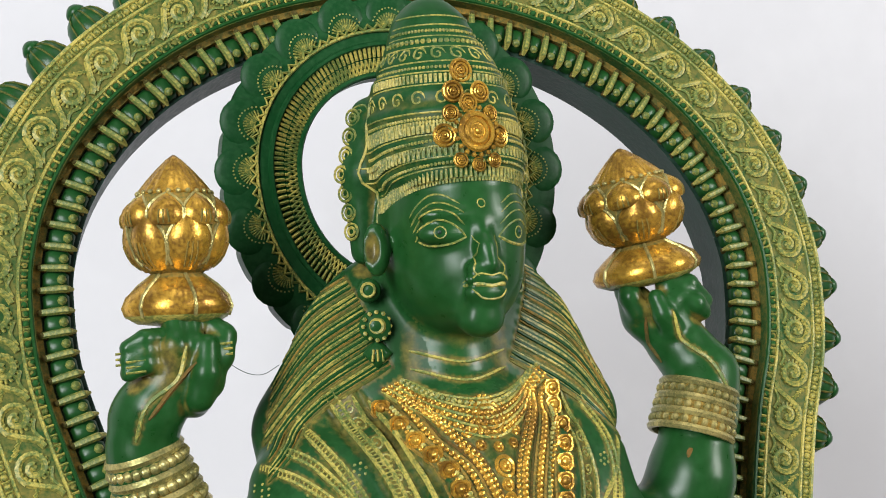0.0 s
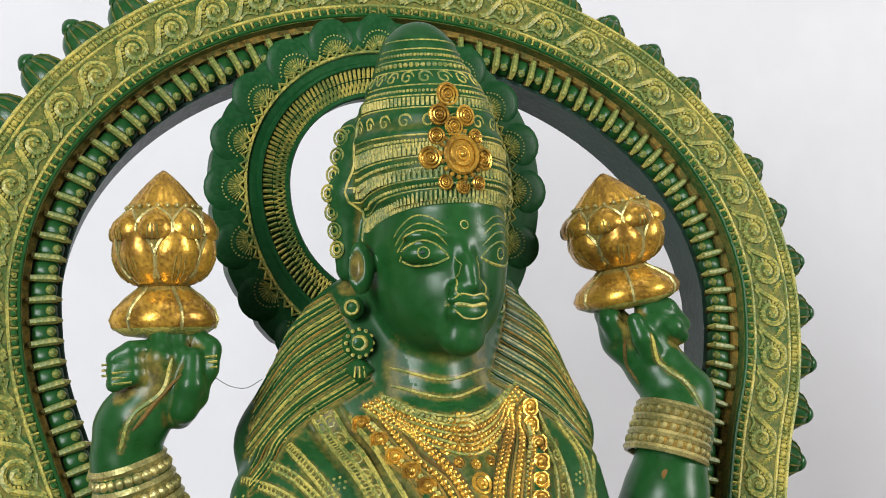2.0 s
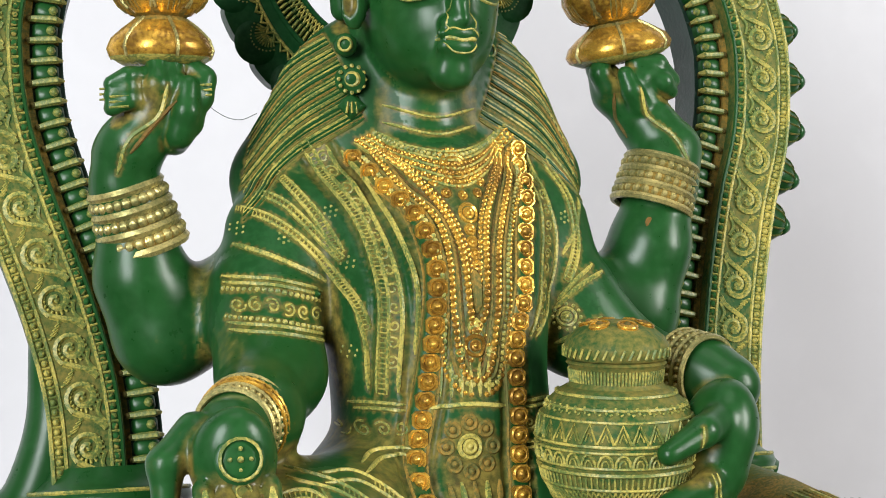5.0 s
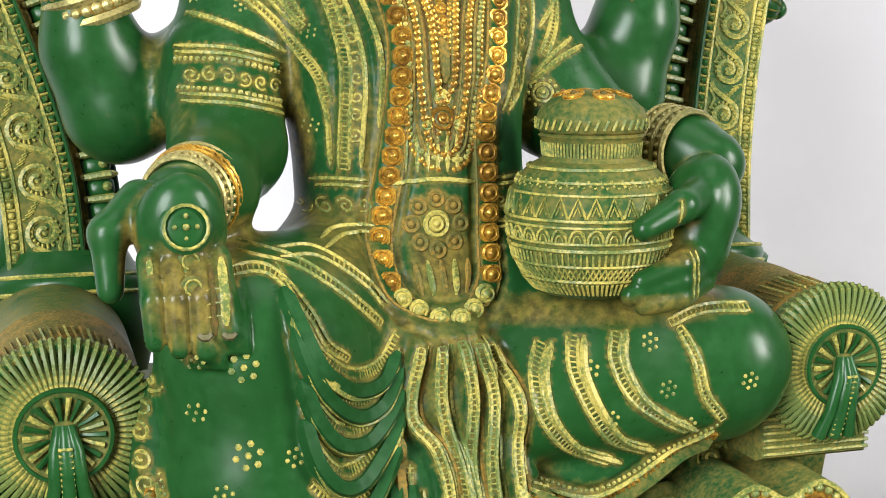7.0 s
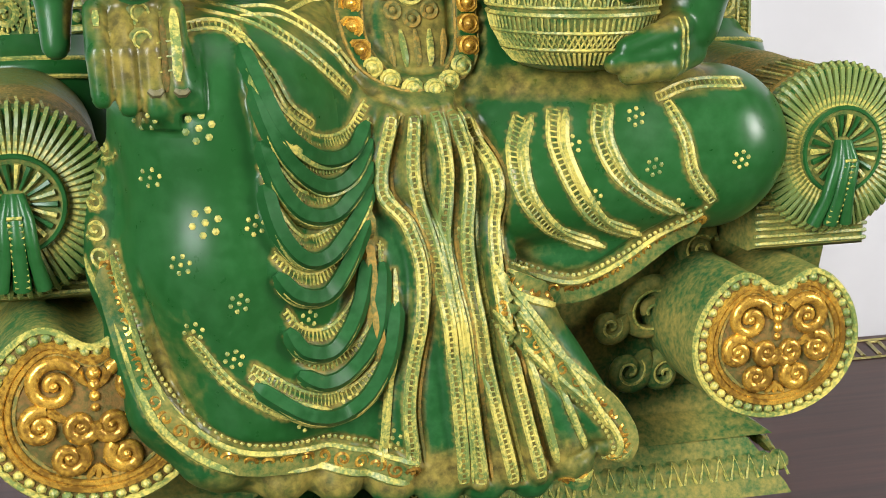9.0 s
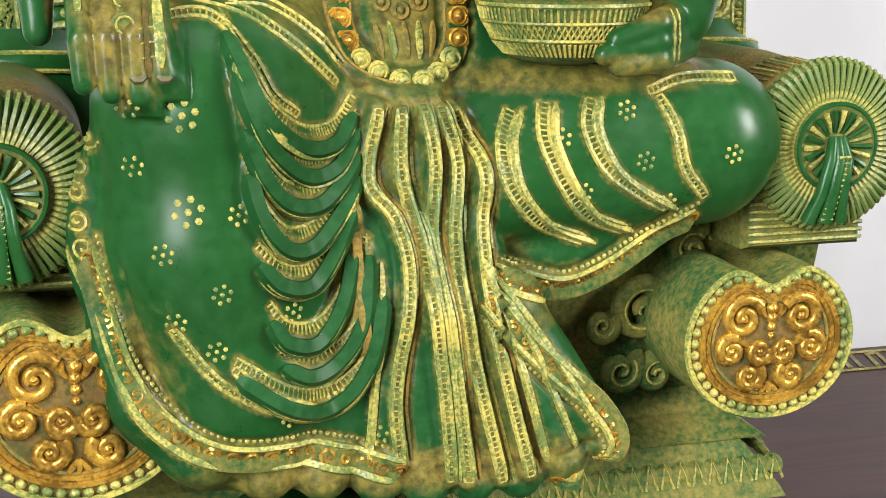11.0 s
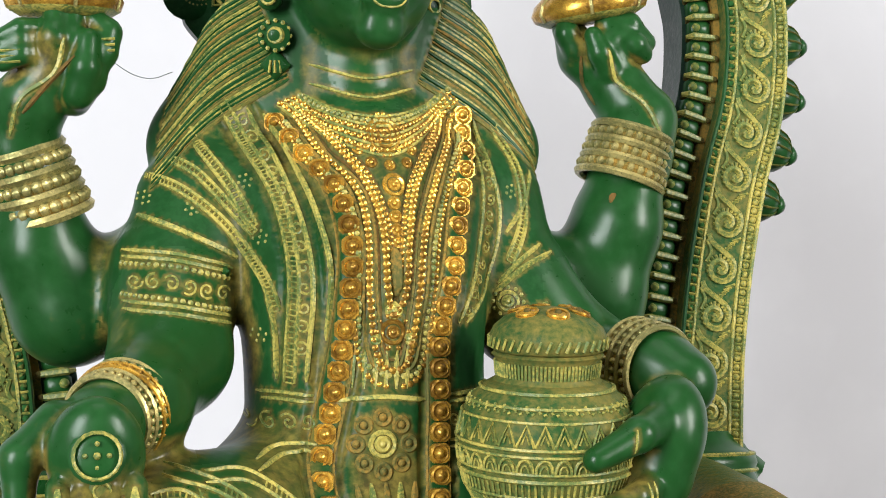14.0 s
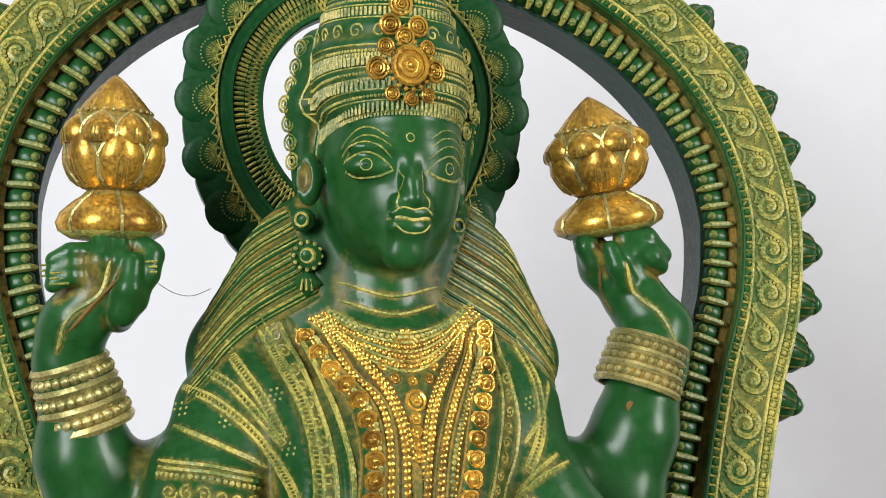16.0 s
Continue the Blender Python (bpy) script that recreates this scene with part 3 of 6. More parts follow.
# cloth folds: swags across the hanging leg, pleats between the knees
SWAGS = [[(-0.0625, 0.4103), (-0.0576, 0.3966), (-0.0513, 0.3851), (-0.0395, 0.3760), (-0.0286, 0.3758), (-0.0212, 0.3836)],
         [(-0.0606, 0.3998), (-0.0564, 0.3872), (-0.0496, 0.3758), (-0.0386, 0.3672), (-0.0281, 0.3690), (-0.0206, 0.3785)],
         [(-0.0590, 0.3842), (-0.0540, 0.3705), (-0.0461, 0.3609), (-0.0360, 0.3587), (-0.0275, 0.3639), (-0.0211, 0.3717)],
         [(-0.0583, 0.3710), (-0.0544, 0.3573), (-0.0467, 0.3478), (-0.0377, 0.3473), (-0.0280, 0.3555), (-0.0216, 0.3649)],
         [(-0.0557, 0.3443), (-0.0487, 0.3371), (-0.0390, 0.3355), (-0.0306, 0.3440), (-0.0240, 0.3567)],
         [(-0.0523, 0.3261), (-0.0468, 0.3185), (-0.0370, 0.3168), (-0.0290, 0.3259), (-0.0238, 0.3429)],
         [(-0.0487, 0.3109), (-0.0392, 0.3063), (-0.0293, 0.3098), (-0.0219, 0.3218), (-0.0192, 0.3407)],
         [(-0.0626, 0.3091), (-0.0453, 0.2975), (-0.0314, 0.2954), (-0.0202, 0.3070), (-0.0152, 0.3282)]]
PLEATS = [[(-0.0154, 0.3854), (-0.0199, 0.3632), (-0.0114, 0.3506), (-0.0076, 0.3310), (-0.0132, 0.2955), (-0.0117, 0.2729)], [(-0.0083, 0.3853), (-0.0089, 0.3643), (-0.0026, 0.3394), (0.0019, 0.3052), (0.0055, 0.2650)],
          [(-0.0011, 0.3859), (0.0021, 0.3674), (0.0004, 0.3446), (0.0054, 0.3125), (0.0110, 0.2647)], [(0.0044, 0.3858), (0.0101, 0.3667), (0.0076, 0.3443), (0.0130, 0.3044), (0.0230, 0.2629)],
          [(0.0109, 0.3825), (0.0184, 0.3646), (0.0170, 0.3419), (0.0204, 0.3114), (0.0317, 0.2651)]]
for c in SWAGS:
    q = clay.lay(spaced(curve(c, 60), 0.004) + np.array([0, 0.0012]))
    n = len(q)
    clay.limb([(*p, 0.0036 * min(1.0, 0.35 + 0.9 * math.sin(math.pi * k / (n - 1)))) for k, p in enumerate(q)], T, 0.0022)
for c in PLEATS:
    q = clay.lay(spaced(curve(c, 60), 0.004) + np.array([0.0012, 0]))
    clay.limb([(*p, 0.0030) for p in q], T, 0.0018)

# channels between the strands, along the sash, under the swags, between pleats and locks
STR_A = [(-0.0221, 0.5311), (-0.0158, 0.5179), (-0.0066, 0.5084), (-0.0030, 0.4962), (-0.0035, 0.4705), (-0.0015, 0.4502), (0.0040, 0.4460), (0.0096, 0.4500), (0.0135, 0.4704), (0.0170, 0.4907), (0.0260, 0.5119), (0.0379, 0.5331)]
STR_B = [(-0.0192, 0.5322), (-0.0107, 0.5210), (-0.0019, 0.5085), (0.0020, 0.4944), (0.0022, 0.4742), (0.0040, 0.4640)]
STR_C = [(0.0342, 0.5339), (0.0255, 0.5219), (0.0162, 0.5068), (0.0115, 0.4907), (0.0085, 0.4705), (0.0046, 0.4640)]
GARLAND = [(-0.0297, 0.5290), (-0.0214, 0.5169), (-0.0124, 0.5064), (-0.0089, 0.4887), (-0.0105, 0.4700), (-0.0135, 0.4500), (-0.0178, 0.4300), (-0.0214, 0.4134), (-0.0187, 0.4015), (-0.0100, 0.3944), (0.0005, 0.3920),
           (0.0110, 0.3950), (0.0180, 0.4050), (0.0192, 0.4200), (0.0200, 0.4400), (0.0215, 0.4600), (0.0262, 0.4756), (0.0331, 0.5002), (0.0389, 0.5183), (0.0417, 0.5333)]
SASH = [(-0.0496, 0.5371), (-0.0401, 0.5177), (-0.0324, 0.5012), (-0.0292, 0.4825), (-0.0294, 0.4639), (-0.0308, 0.4404)]
SASH_IN = [(-0.0390, 0.5341), (-0.0299, 0.5128), (-0.0235, 0.4920), (-0.0218, 0.4700), (-0.0242, 0.4412)]
HEM = [(-0.1045, 0.3400), (-0.0995, 0.3180), (-0.0945, 0.3017), (-0.0850, 0.2880), (-0.0708, 0.2790), (-0.0517, 0.2765), (-0.0371, 0.2749), (-0.0223, 0.2700), (-0.0117, 0.2670)]
HEM_R = [(0.0225, 0.3259), (0.0337, 0.3123), (0.0479, 0.2985), (0.0600, 0.2880), (0.0670, 0.2760), (0.0620, 0.2665), (0.0463, 0.2610)]
LEG_HEM = [(0.0209, 0.3294), (0.0322, 0.3242), (0.0500, 0.3190), (0.0640, 0.3230), (0.0800, 0.3320), (0.0940, 0.3420)]


def aside(c, d):
    """The same line moved sideways by d."""
    q = curve(c, 50)
    t = np.gradient(q, axis=0)
    return q + d * np.stack([-t[:, 1], t[:, 0]], 1) / np.linalg.norm(t, axis=1)[:, None]


for c, d, r in ([(GARLAND, e, 0.0016) for e in (-0.0056, 0.0056)] + [(STR_A, 0.0030, 0.0013), (STR_B, 0.0030, 0.0013), (STR_C, -0.0030, 0.0013)]
                + [(SASH, -0.0022, 0.0012), (SASH_IN, 0.0024, 0.0013)] + [(c, 0.0052, 0.0015) for c in PLEATS]
                + [(HEM, 0.0098, 0.0012), (HEM_R, -0.0085, 0.0014), (LEG_HEM, 0.0090, 0.0013)]):
    clay.groove(clay.lay(spaced(aside(c, d), 0.0035)), r)
for sx in (-1, 1):
    for k in range(11):
        u = (k + 0.5) / 11
        top, end = (sx * (0.042 * (1 - u) + 0.024 * u), 0.592 - 0.047 * u), (sx * (0.064 + 0.013 * u) + 0.003, 0.562 - 0.058 * u)
        mid = (top[0] * 0.45 + end[0] * 0.55, (top[1] + end[1]) / 2 + 0.006 - 0.003 * u)
        clay.groove(clay.lay(spaced(curve([top, mid, end], 30), 0.004)), 0.0011)
statue = Shape()
DUST = []  # stretches of vertices that hold patina round them
clay.skin(statue)
SKIN = len(statue.v)


# ---- relief on the figure ----
from mathutils import kdtree

def runs(p, gap=0.004):
    """The stretches of a laid line that lie on the skin."""
    ok = np.abs(clay.at(p)) < 0.0025
    out, now = [], []
    for k in range(len(p)):
        if ok[k] and (not now or np.linalg.norm(p[k] - now[-1]) < gap):
            now.append(p[k])
        else:
            if len(now) > 3:
                out.append(np.array(now))
            now = [p[k]] if ok[k] else []
    return out + ([np.array(now)] if len(now) > 3 else [])


def laid(xz, step=0.0012, shift=(0, 0)):
    return runs(clay.lay(spaced(curve(xz, 60), step) + np.array(shift)))


def line(xz, r, m, shift=(0, 0), flat=1.0):
    for p in laid(xz, 0.0014, shift):
        taper = np.clip(np.minimum(np.arange(len(p)), np.arange(len(p))[::-1]) / 4 + 0.45, 0, 1)
        statue.tube(p, 1.2 * r * taper, m, 5, False, flat)


def beads(xz, step, r, m, shift=(0, 0), squash=0.8):
    for p in laid(xz, 0.0008, shift):
        for q in spaced(p, step):
            statue.bead(q, 1.3 * r * random.uniform(0.9, 1.1), m, squash, seg=6, rings=3)


def ticks(xz, step, length, r, m, shift=(0, 0)):
    """Short bars across a line, as on an embroidered border."""
    for p in laid(xz, 0.0008, shift):
        q = spaced(p, step)
        tan = np.gradient(q, axis=0)
        for a, t in zip(q, tan):
            n = np.array([-t[2], 0, t[0]]) / (math.hypot(t[0], t[2]) + 1e-9) * length / 2
            e = clay.lay(np.array([[a[0] - n[0], a[2] - n[2]], [a[0] + n[0], a[2] + n[2]]]))
            if np.linalg.norm(e[1] - e[0]) < 2.5 * length:
                statue.tube(e, r, m, 4)


def border(xz, width, m=Y, inner=C):
    """An embroidered band: two raised edges with bars between."""
    line(xz, 0.0007, m, (0, 0))
    c = curve(xz, 40)
    t = np.gradient(c, axis=0)
    n = np.stack([-t[:, 1], t[:, 0]], 1) / np.linalg.norm(t, axis=1)[:, None]
    line(c + n * width, 0.0007, m)
    ticks(c + n * width / 2, 0.0019, width * 0.75, 0.0004, m)


def dots(x, z, r, m=Y):
    p = clay.lay([(x, z)] + [(x + r * math.cos(a), z + r * math.sin(a)) for a in np.arange(6) * math.pi / 3 + 0.3])
    for q in p:
        if q[1] < 0.1 and abs(q[1] - p[0][1]) < 0.008:
            statue.bead(q, r * 0.34, m, 0.6, seg=6, rings=3)


def rosette(x, z, radii, m, halo=0, r=0.0008):
    c = clay.lay([(x, z)])[0]
    for R in radii:
        pts = clay.lay([(x + R * math.cos(a), z + R * math.sin(a)) for a in np.arange(20) * math.pi / 10])
        statue.tube(pts, r, m, 5, True)
    statue.bead(c, r * 1.6, m, 0.8)
    for k in range(halo):
        a = 2 * math.pi * k / halo
        R = max(radii) + 2.2 * r
        statue.bead(clay.lay([(x + R * math.cos(a), z + R * math.sin(a))])[0], r * 1.15, m, 0.8, seg=6, rings=3)


def swirl(x, z, R, m, hand=1, turns=1.4, r=0.0006, start=0.0):
    a = np.linspace(0, turns * 2 * math.pi, 26)
    q = R * (1 - a / a[-1] * 0.85)
    for p in runs(clay.lay(np.stack([x + q * np.cos(start + hand * a), z + q * np.sin(start + hand * a)], 1)), 0.006):
        statue.tube(p, r, m, 5)


def scrolls(xz, step, R, m, r=0.0005):
    """A vine of small scrolls turning to either side along a line."""
    c = spaced(curve(xz, 60), step)
    for k, (x, z) in enumerate(c):
        swirl(x, z, R, m, 1 if k % 2 else -1, 1.3, r, k * 1.3)




def dusty(f):
    """Marks what f adds as relief that holds patina round it."""
    def g(*a, **k):
        o = len(statue.v)
        out = f(*a, **k)
        DUST.append((o, len(statue.v)))
        return out
    return g


plain_line, beads, ticks, rosette, swirl = line, dusty(beads), dusty(ticks), dusty(rosette), dusty(swirl)
line_dusted = dusty(line)


def line(xz, r, m, shift=(0, 0), flat=1.0):
    (plain_line if m in (T, G, BN, TIP) else line_dusted)(xz, r, m, shift, flat)


# face
def face(az, r, m, closed=False):
    az = spaced(curve(az, 40), 0.9) if not closed else np.asarray(az, float)
    w = np.radians(TURN + az[:, 0])
    out = np.stack([np.sin(w), -np.cos(w), 0 * w], 1)
    p = clay.snap(np.stack([HEAD[0] + 0.055 * np.sin(w), HEAD[1] - 0.055 * np.cos(w), az[:, 1]], 1), -out, 0.0, 0.06)
    n = len(p)
    taper = 1.0 if closed else np.clip(np.minimum(np.arange(n), np.arange(n)[::-1]) / 4 + 0.4, 0, 1)
    statue.tube(p, 0.8 * r * taper, m, 5, closed, 0.8, tuple(out.mean(0)))
    return p


for s in (-1, 1):
    face([(s * 10, 0.5920), (s * 18, 0.5965), (s * 28, 0.5985), (s * 39, 0.5957), (s * 47, 0.5912)], 0.00055, Y)
    face([(s * 10, 0.5920), (s * 20, 0.5897), (s * 33, 0.5892), (s * 44, 0.5912)], 0.00075, Y)
    face([(s * 11, 0.5965), (s * 20, 0.6010), (s * 30, 0.6022), (s * 41, 0.5990), (s * 49, 0.5945)], 0.00045, Y)
    face([(s * 12, 0.6010), (s * 22, 0.6048), (s * 33, 0.6050), (s * 44, 0.6012), (s * 51, 0.5970)], 0.00045, Y)
    face([(s * 13, 0.6045), (s * 23, 0.6080), (s * 34, 0.6082), (s * 45, 0.6045), (s * 52, 0.6005)], 0.00045, Y)
    face([(s * 27 + 3.6 * math.cos(a), 0.5938 + 0.0022 * math.sin(a)) for a in np.arange(12) * math.pi / 6], 0.00035, Y, True)
    statue.bead(face([(s * 27, 0.5937), (s * 27.2, 0.5938), (s * 27.4, 0.5939)], 0.0002, Y)[1], 0.0009, DK, 0.6)
    face([(s * 7, 0.5925), (s * 5, 0.588), (s * 7.5, 0.583), (s * 10, 0.5795), (s * 7, 0.5772)], 0.0005, Y)
face([(-13, 0.5749), (-7, 0.5780), (0, 0.5773), (7, 0.5780), (13, 0.5749)], 0.0005, Y)
face([(-13, 0.5738), (-7, 0.5742), (0, 0.5734), (7, 0.5742), (13, 0.5738)], 0.0011, Y)
face([(-11, 0.5724), (-6, 0.5693), (0, 0.5686), (6, 0.5693), (11, 0.5724)], 0.0005, Y)
face([(2.4 * math.cos(a), 0.6045 + 0.0016 * math.sin(a)) for a in np.arange(10) * math.pi / 5], 0.00035, Y, True)
face([(-80, 0.606), (-60, 0.611), (-30, 0.6135), (0, 0.6145), (30, 0.6135), (60, 0.611), (80, 0.606)], 0.0006, Y)


# crown


def sunk(z, a):
    """The lower crown bands dip towards the ears."""
    return z - 0.30 * max(0.0, 0.642 - z) * (min(abs(a), 95) / 90) ** 2


def tier(z, gap, r, m, tall=1.0, span=104, lift=0.0):
    """A row of beads or bars round the crown at height z."""
    n = int(span * 2 / gap)
    for a in np.linspace(-span, span, n):
        w = radians(TURN + a)
        out = np.array([math.sin(w), -math.cos(w), 0])
        p = clay.snap(np.array([[HEAD[0] + 0.003, HEAD[1], sunk(z, a)]]) + 0.06 * out, -out, 0.0, 0.07)[0] + out * lift
        m = m if abs(a) < 34 else Y
        statue.bead(p, r, m, 0.8, out, 6, 3) if tall == 1 else statue.tube([p - (0, 0, r * tall), p + (0, 0, r * tall)], r, m, 5)


def hoop(z, r, m, span=108):
    face([(a, sunk(z, a)) for a in np.linspace(-span, span, 40)], r, m, False)


for z, gap, r, m, tall in ((0.6165, 3.2, 0.0007, Y, 2.6), (0.6205, 2.6, 0.0008, AU, 1), (0.6245, 3.6, 0.0009, AU, 1.6), (0.6290, 2.6, 0.0008, AU, 1), (0.6335, 3.6, 0.0010, AU, 1.6),
                           (0.6375, 2.8, 0.0008, Y, 1), (0.6530, 4.0, 0.0008, Y, 2.0), (0.6575, 3.6, 0.0008, Y, 1), (0.6690, 7.0, 0.0012, Y, 1), (0.6735, 5.0, 0.0008, Y, 1)):
    tier(z, gap, r, m, tall)
for z, m in ((0.6187, Y), (0.6225, Y), (0.6268, Y), (0.6312, Y), (0.6358, Y), (0.6395, Y), (0.6505, Y), (0.6555, Y), (0.6600, Y), (0.6665, Y), (0.6712, Y), (0.6760, Y), (0.6800, Y)):
    hoop(z, 0.00048, m)
for z in (0.6142, 0.6262, 0.6355):
    tier(z, 2.4, 0.0006, Y, 1.8)
for a in range(-120, 121, 20):
    for z, R, ex in ((0.6450, 5.0, 1), (0.6633, 6.5, 1)):
        th = np.linspace(0, 2.6 * math.pi, 16)
        q = 1 - th / th[-1] * 0.8
        face([(a + R * 1.3 * k * math.cos(t), z + 0.0032 * k * math.sin(t)) for t, k in zip(th, q)], 0.0006, Y)


def jewel(a, z, R, m=AU, halo=0):
    w = radians(TURN + a)
    out = np.array([math.sin(w), -math.cos(w), 0.05])
    c = clay.snap(np.array([[HEAD[0] + 0.06 * math.sin(w), HEAD[1] - 0.06 * math.cos(w), z]]), -np.array([math.sin(w), -math.cos(w), 0]), 0.0, 0.07)[0] + out * (0.0012 if R < 0.006 else 0.0034)
    for k, r in ((1.0, 0.16), (0.62, 0.13), (0.30, 0.12)):
        statue.ring(c + out * 0.0006 * (1 - k), R * k, R * r, m, tuple(out))
    statue.bead(c + out * 0.0008, R * 0.2, m, 0.9, tuple(out))
    statue.bead(c - out * 0.001, R * 1.05, m, 0.25, tuple(out), 16, 4)
    side = np.array([math.cos(w), math.sin(w), 0])
    for k in range(halo):
        t = 2 * math.pi * k / halo
        statue.bead(c + 1.32 * R * (side * math.cos(t) + np.array([0, 0, 1]) * math.sin(t)), R * 0.15, m, 0.9, tuple(out), 6, 3)


jewel(-2, 0.6310, 0.0068, AU, 18)
for a, z, R in ((-21, 0.6300, 0.0040), (16, 0.6300, 0.0040), (-16, 0.6385, 0.0030), (12, 0.6385, 0.0030), (-3, 0.6425, 0.0034), (-13, 0.6470, 0.0038), (7, 0.6470, 0.0038), (-4, 0.6555, 0.0042), (-12, 0.6205, 0.0026), (0, 0.6190, 0.0026), (10, 0.6205, 0.0026)):
    jewel(a, z, R)

for s in (-1, 1):
    for k in range(7):
        z = 0.598 + 0.0075 * k
        for q in (0.0032, 0.0016):
            c = clay.snap(np.array([[s * 0.060, -0.036, z]]), (-s, 0.15, 0), 0.0, 0.06)[0]
            statue.ring(c + (0, -0.001, 0), q, 0.0006, Y, (s, -0.8, 0), 12, 4)
    statue.tube(clay.snap(np.array([[s * 0.060, -0.043, z] for z in np.linspace(0.594, 0.650, 16)]), (-s, 0.1, 0), 0.0, 0.06), 0.0007, Y, 5)

# ears and ear-rings; the right one's shade is put in as dark green
for s, x, y in ((-1, -0.031, -0.040), (1, 0.031, -0.032)):
    m = G if s < 0 else DK
    statue.bead((x, y, 0.5745), 0.0050, m, 0.6, (s * 0.5, -1, 0), 12, 5)
    statue.ring((x + s * 0.001, y - 0.003, 0.5745), 0.0026, 0.0006, Y, (s * 0.5, -1, 0))
    c = np.array([x + s * -0.0015, y - 0.002, 0.5605])
    statue.bead(c, 0.0066, m, 0.55, (s * 0.4, -1, 0), 14, 5)
    statue.ring(c + (0, -0.0028, 0), 0.0026, 0.0009, Y, (s * 0.4, -1, 0))
    for k in range(12):
        t = 2 * math.pi * k / 12
        statue.bead(c + (0.0054 * math.cos(t), -0.0026, 0.0054 * math.sin(t)), 0.0010, Y, 0.8, seg=6, rings=3)
    statue.bead(c + (-s * 0.0005, 0.0005, -0.0105), 0.0060, m, 0.55, (s * 0.4, -1, 0), 4, 4)
    for k in (-1, 0, 1):
        statue.tube([c + (0.0015 * k, -0.0025, -0.009), c + (0.0022 * k, -0.0025, -0.0135)], 0.0005, Y, 4)

# hair combed back over the shoulders
for s, x0, x1 in ((-1, -0.041, -0.044), (1, 0.043, 0.047)):
    for k in range(58):
        u = k / 57
        top = (x0 * (1 - u) + s * 0.024 * u, 0.592 - 0.047 * u)
        end = (s * (0.064 + 0.013 * u) + 0.003, 0.562 - 0.058 * u)
        mid = (top[0] * 0.45 + end[0] * 0.55, (top[1] + end[1]) / 2 + 0.006 - 0.003 * u)
        line([top, mid, end], random.uniform(0.00045, 0.0008), (Y, T, O, FD, Y, T)[k % 6])
for z in (0.5405, 0.5475):
    line([(-0.017, z + 0.003), (0.003, z - 0.002), (0.022, z + 0.002)], 0.0006, Y)

# collar and necklaces
for k in range(9):
    u = k / 8
    ctrl = [(-0.0190 - 0.0095 * u, 0.5395 - 0.004 * u), (-0.0080 - 0.004 * u, 0.5335 - 0.010 * u), (0.0080, 0.5315 - 0.014 * u), (0.0255, 0.5360 - 0.009 * u), (0.0350 + 0.005 * u, 0.5440 - 0.006 * u)]
    if k % 2:
        beads(ctrl, 0.0024, 0.0010, AU if k > 2 else Y)
    else:
        line(ctrl, 0.0006, Y)
for ctrl, m in ((STR_A, AU), (STR_B, AU), (STR_C, AU)):
    beads(ctrl, 0.0026, 0.0012, m)
for d in (-0.0024, 0.0024):
    line(STR_A, 0.0006, O, (d, -0.0004))
beads([(x - 0.0040 * (1 if x < 0.004 else -1), z - 0.002) for x, z in STR_A], 0.0025, 0.0009, Y)
beads([(x + 0.0022, z) for x, z in STR_B[:5]], 0.0024, 0.0009, AU)
beads([(x - 0.0022, z) for x, z in STR_C[:5]], 0.0024, 0.0009, AU)
beads(aside(STR_A[:7], -0.0060), 0.0024, 0.0009, AU)
beads(aside(STR_A[6:], -0.0060), 0.0024, 0.0009, AU)
# brown lines in the channels: dirt, with the gaps' shade painted in
for ctrl, d in ((STR_A, 0.0030), (STR_B, 0.0030), (STR_C, -0.0030)):
    line(aside(ctrl, d), 0.0006, BN)
rosette(0.0068, 0.5248, (0.0022, 0.0042, 0.0058), AU, 22)
rosette(0.0080, 0.5073, (0.0016, 0.0034), AU, 0)
for x, z in ((0.001, 0.5150), (0.0075, 0.5140), (0.0140, 0.5150), (-0.003, 0.5195), (0.0165, 0.5195)):
    rosette(x, z, (0.0014,), AU, 0, 0.0007)
for z in (0.5010, 0.4965, 0.4920, 0.4880):
    rosette(0.0072, z, (0.0016,), AU, 0, 0.0008)
line([(0.0055, 0.486), (0.0054, 0.470)], 0.0022, O)
rosette(0.0040, 0.4584, (0.0014, 0.0036), AU, 10, 0.0009)
rosette(0.0045, 0.4655, (0.0012, 0.0024), Y, 0)
for k in (-1, 1):
    rosette(0.0040 + 0.0058 * k, 0.456, (0.0014,), Y, 0)

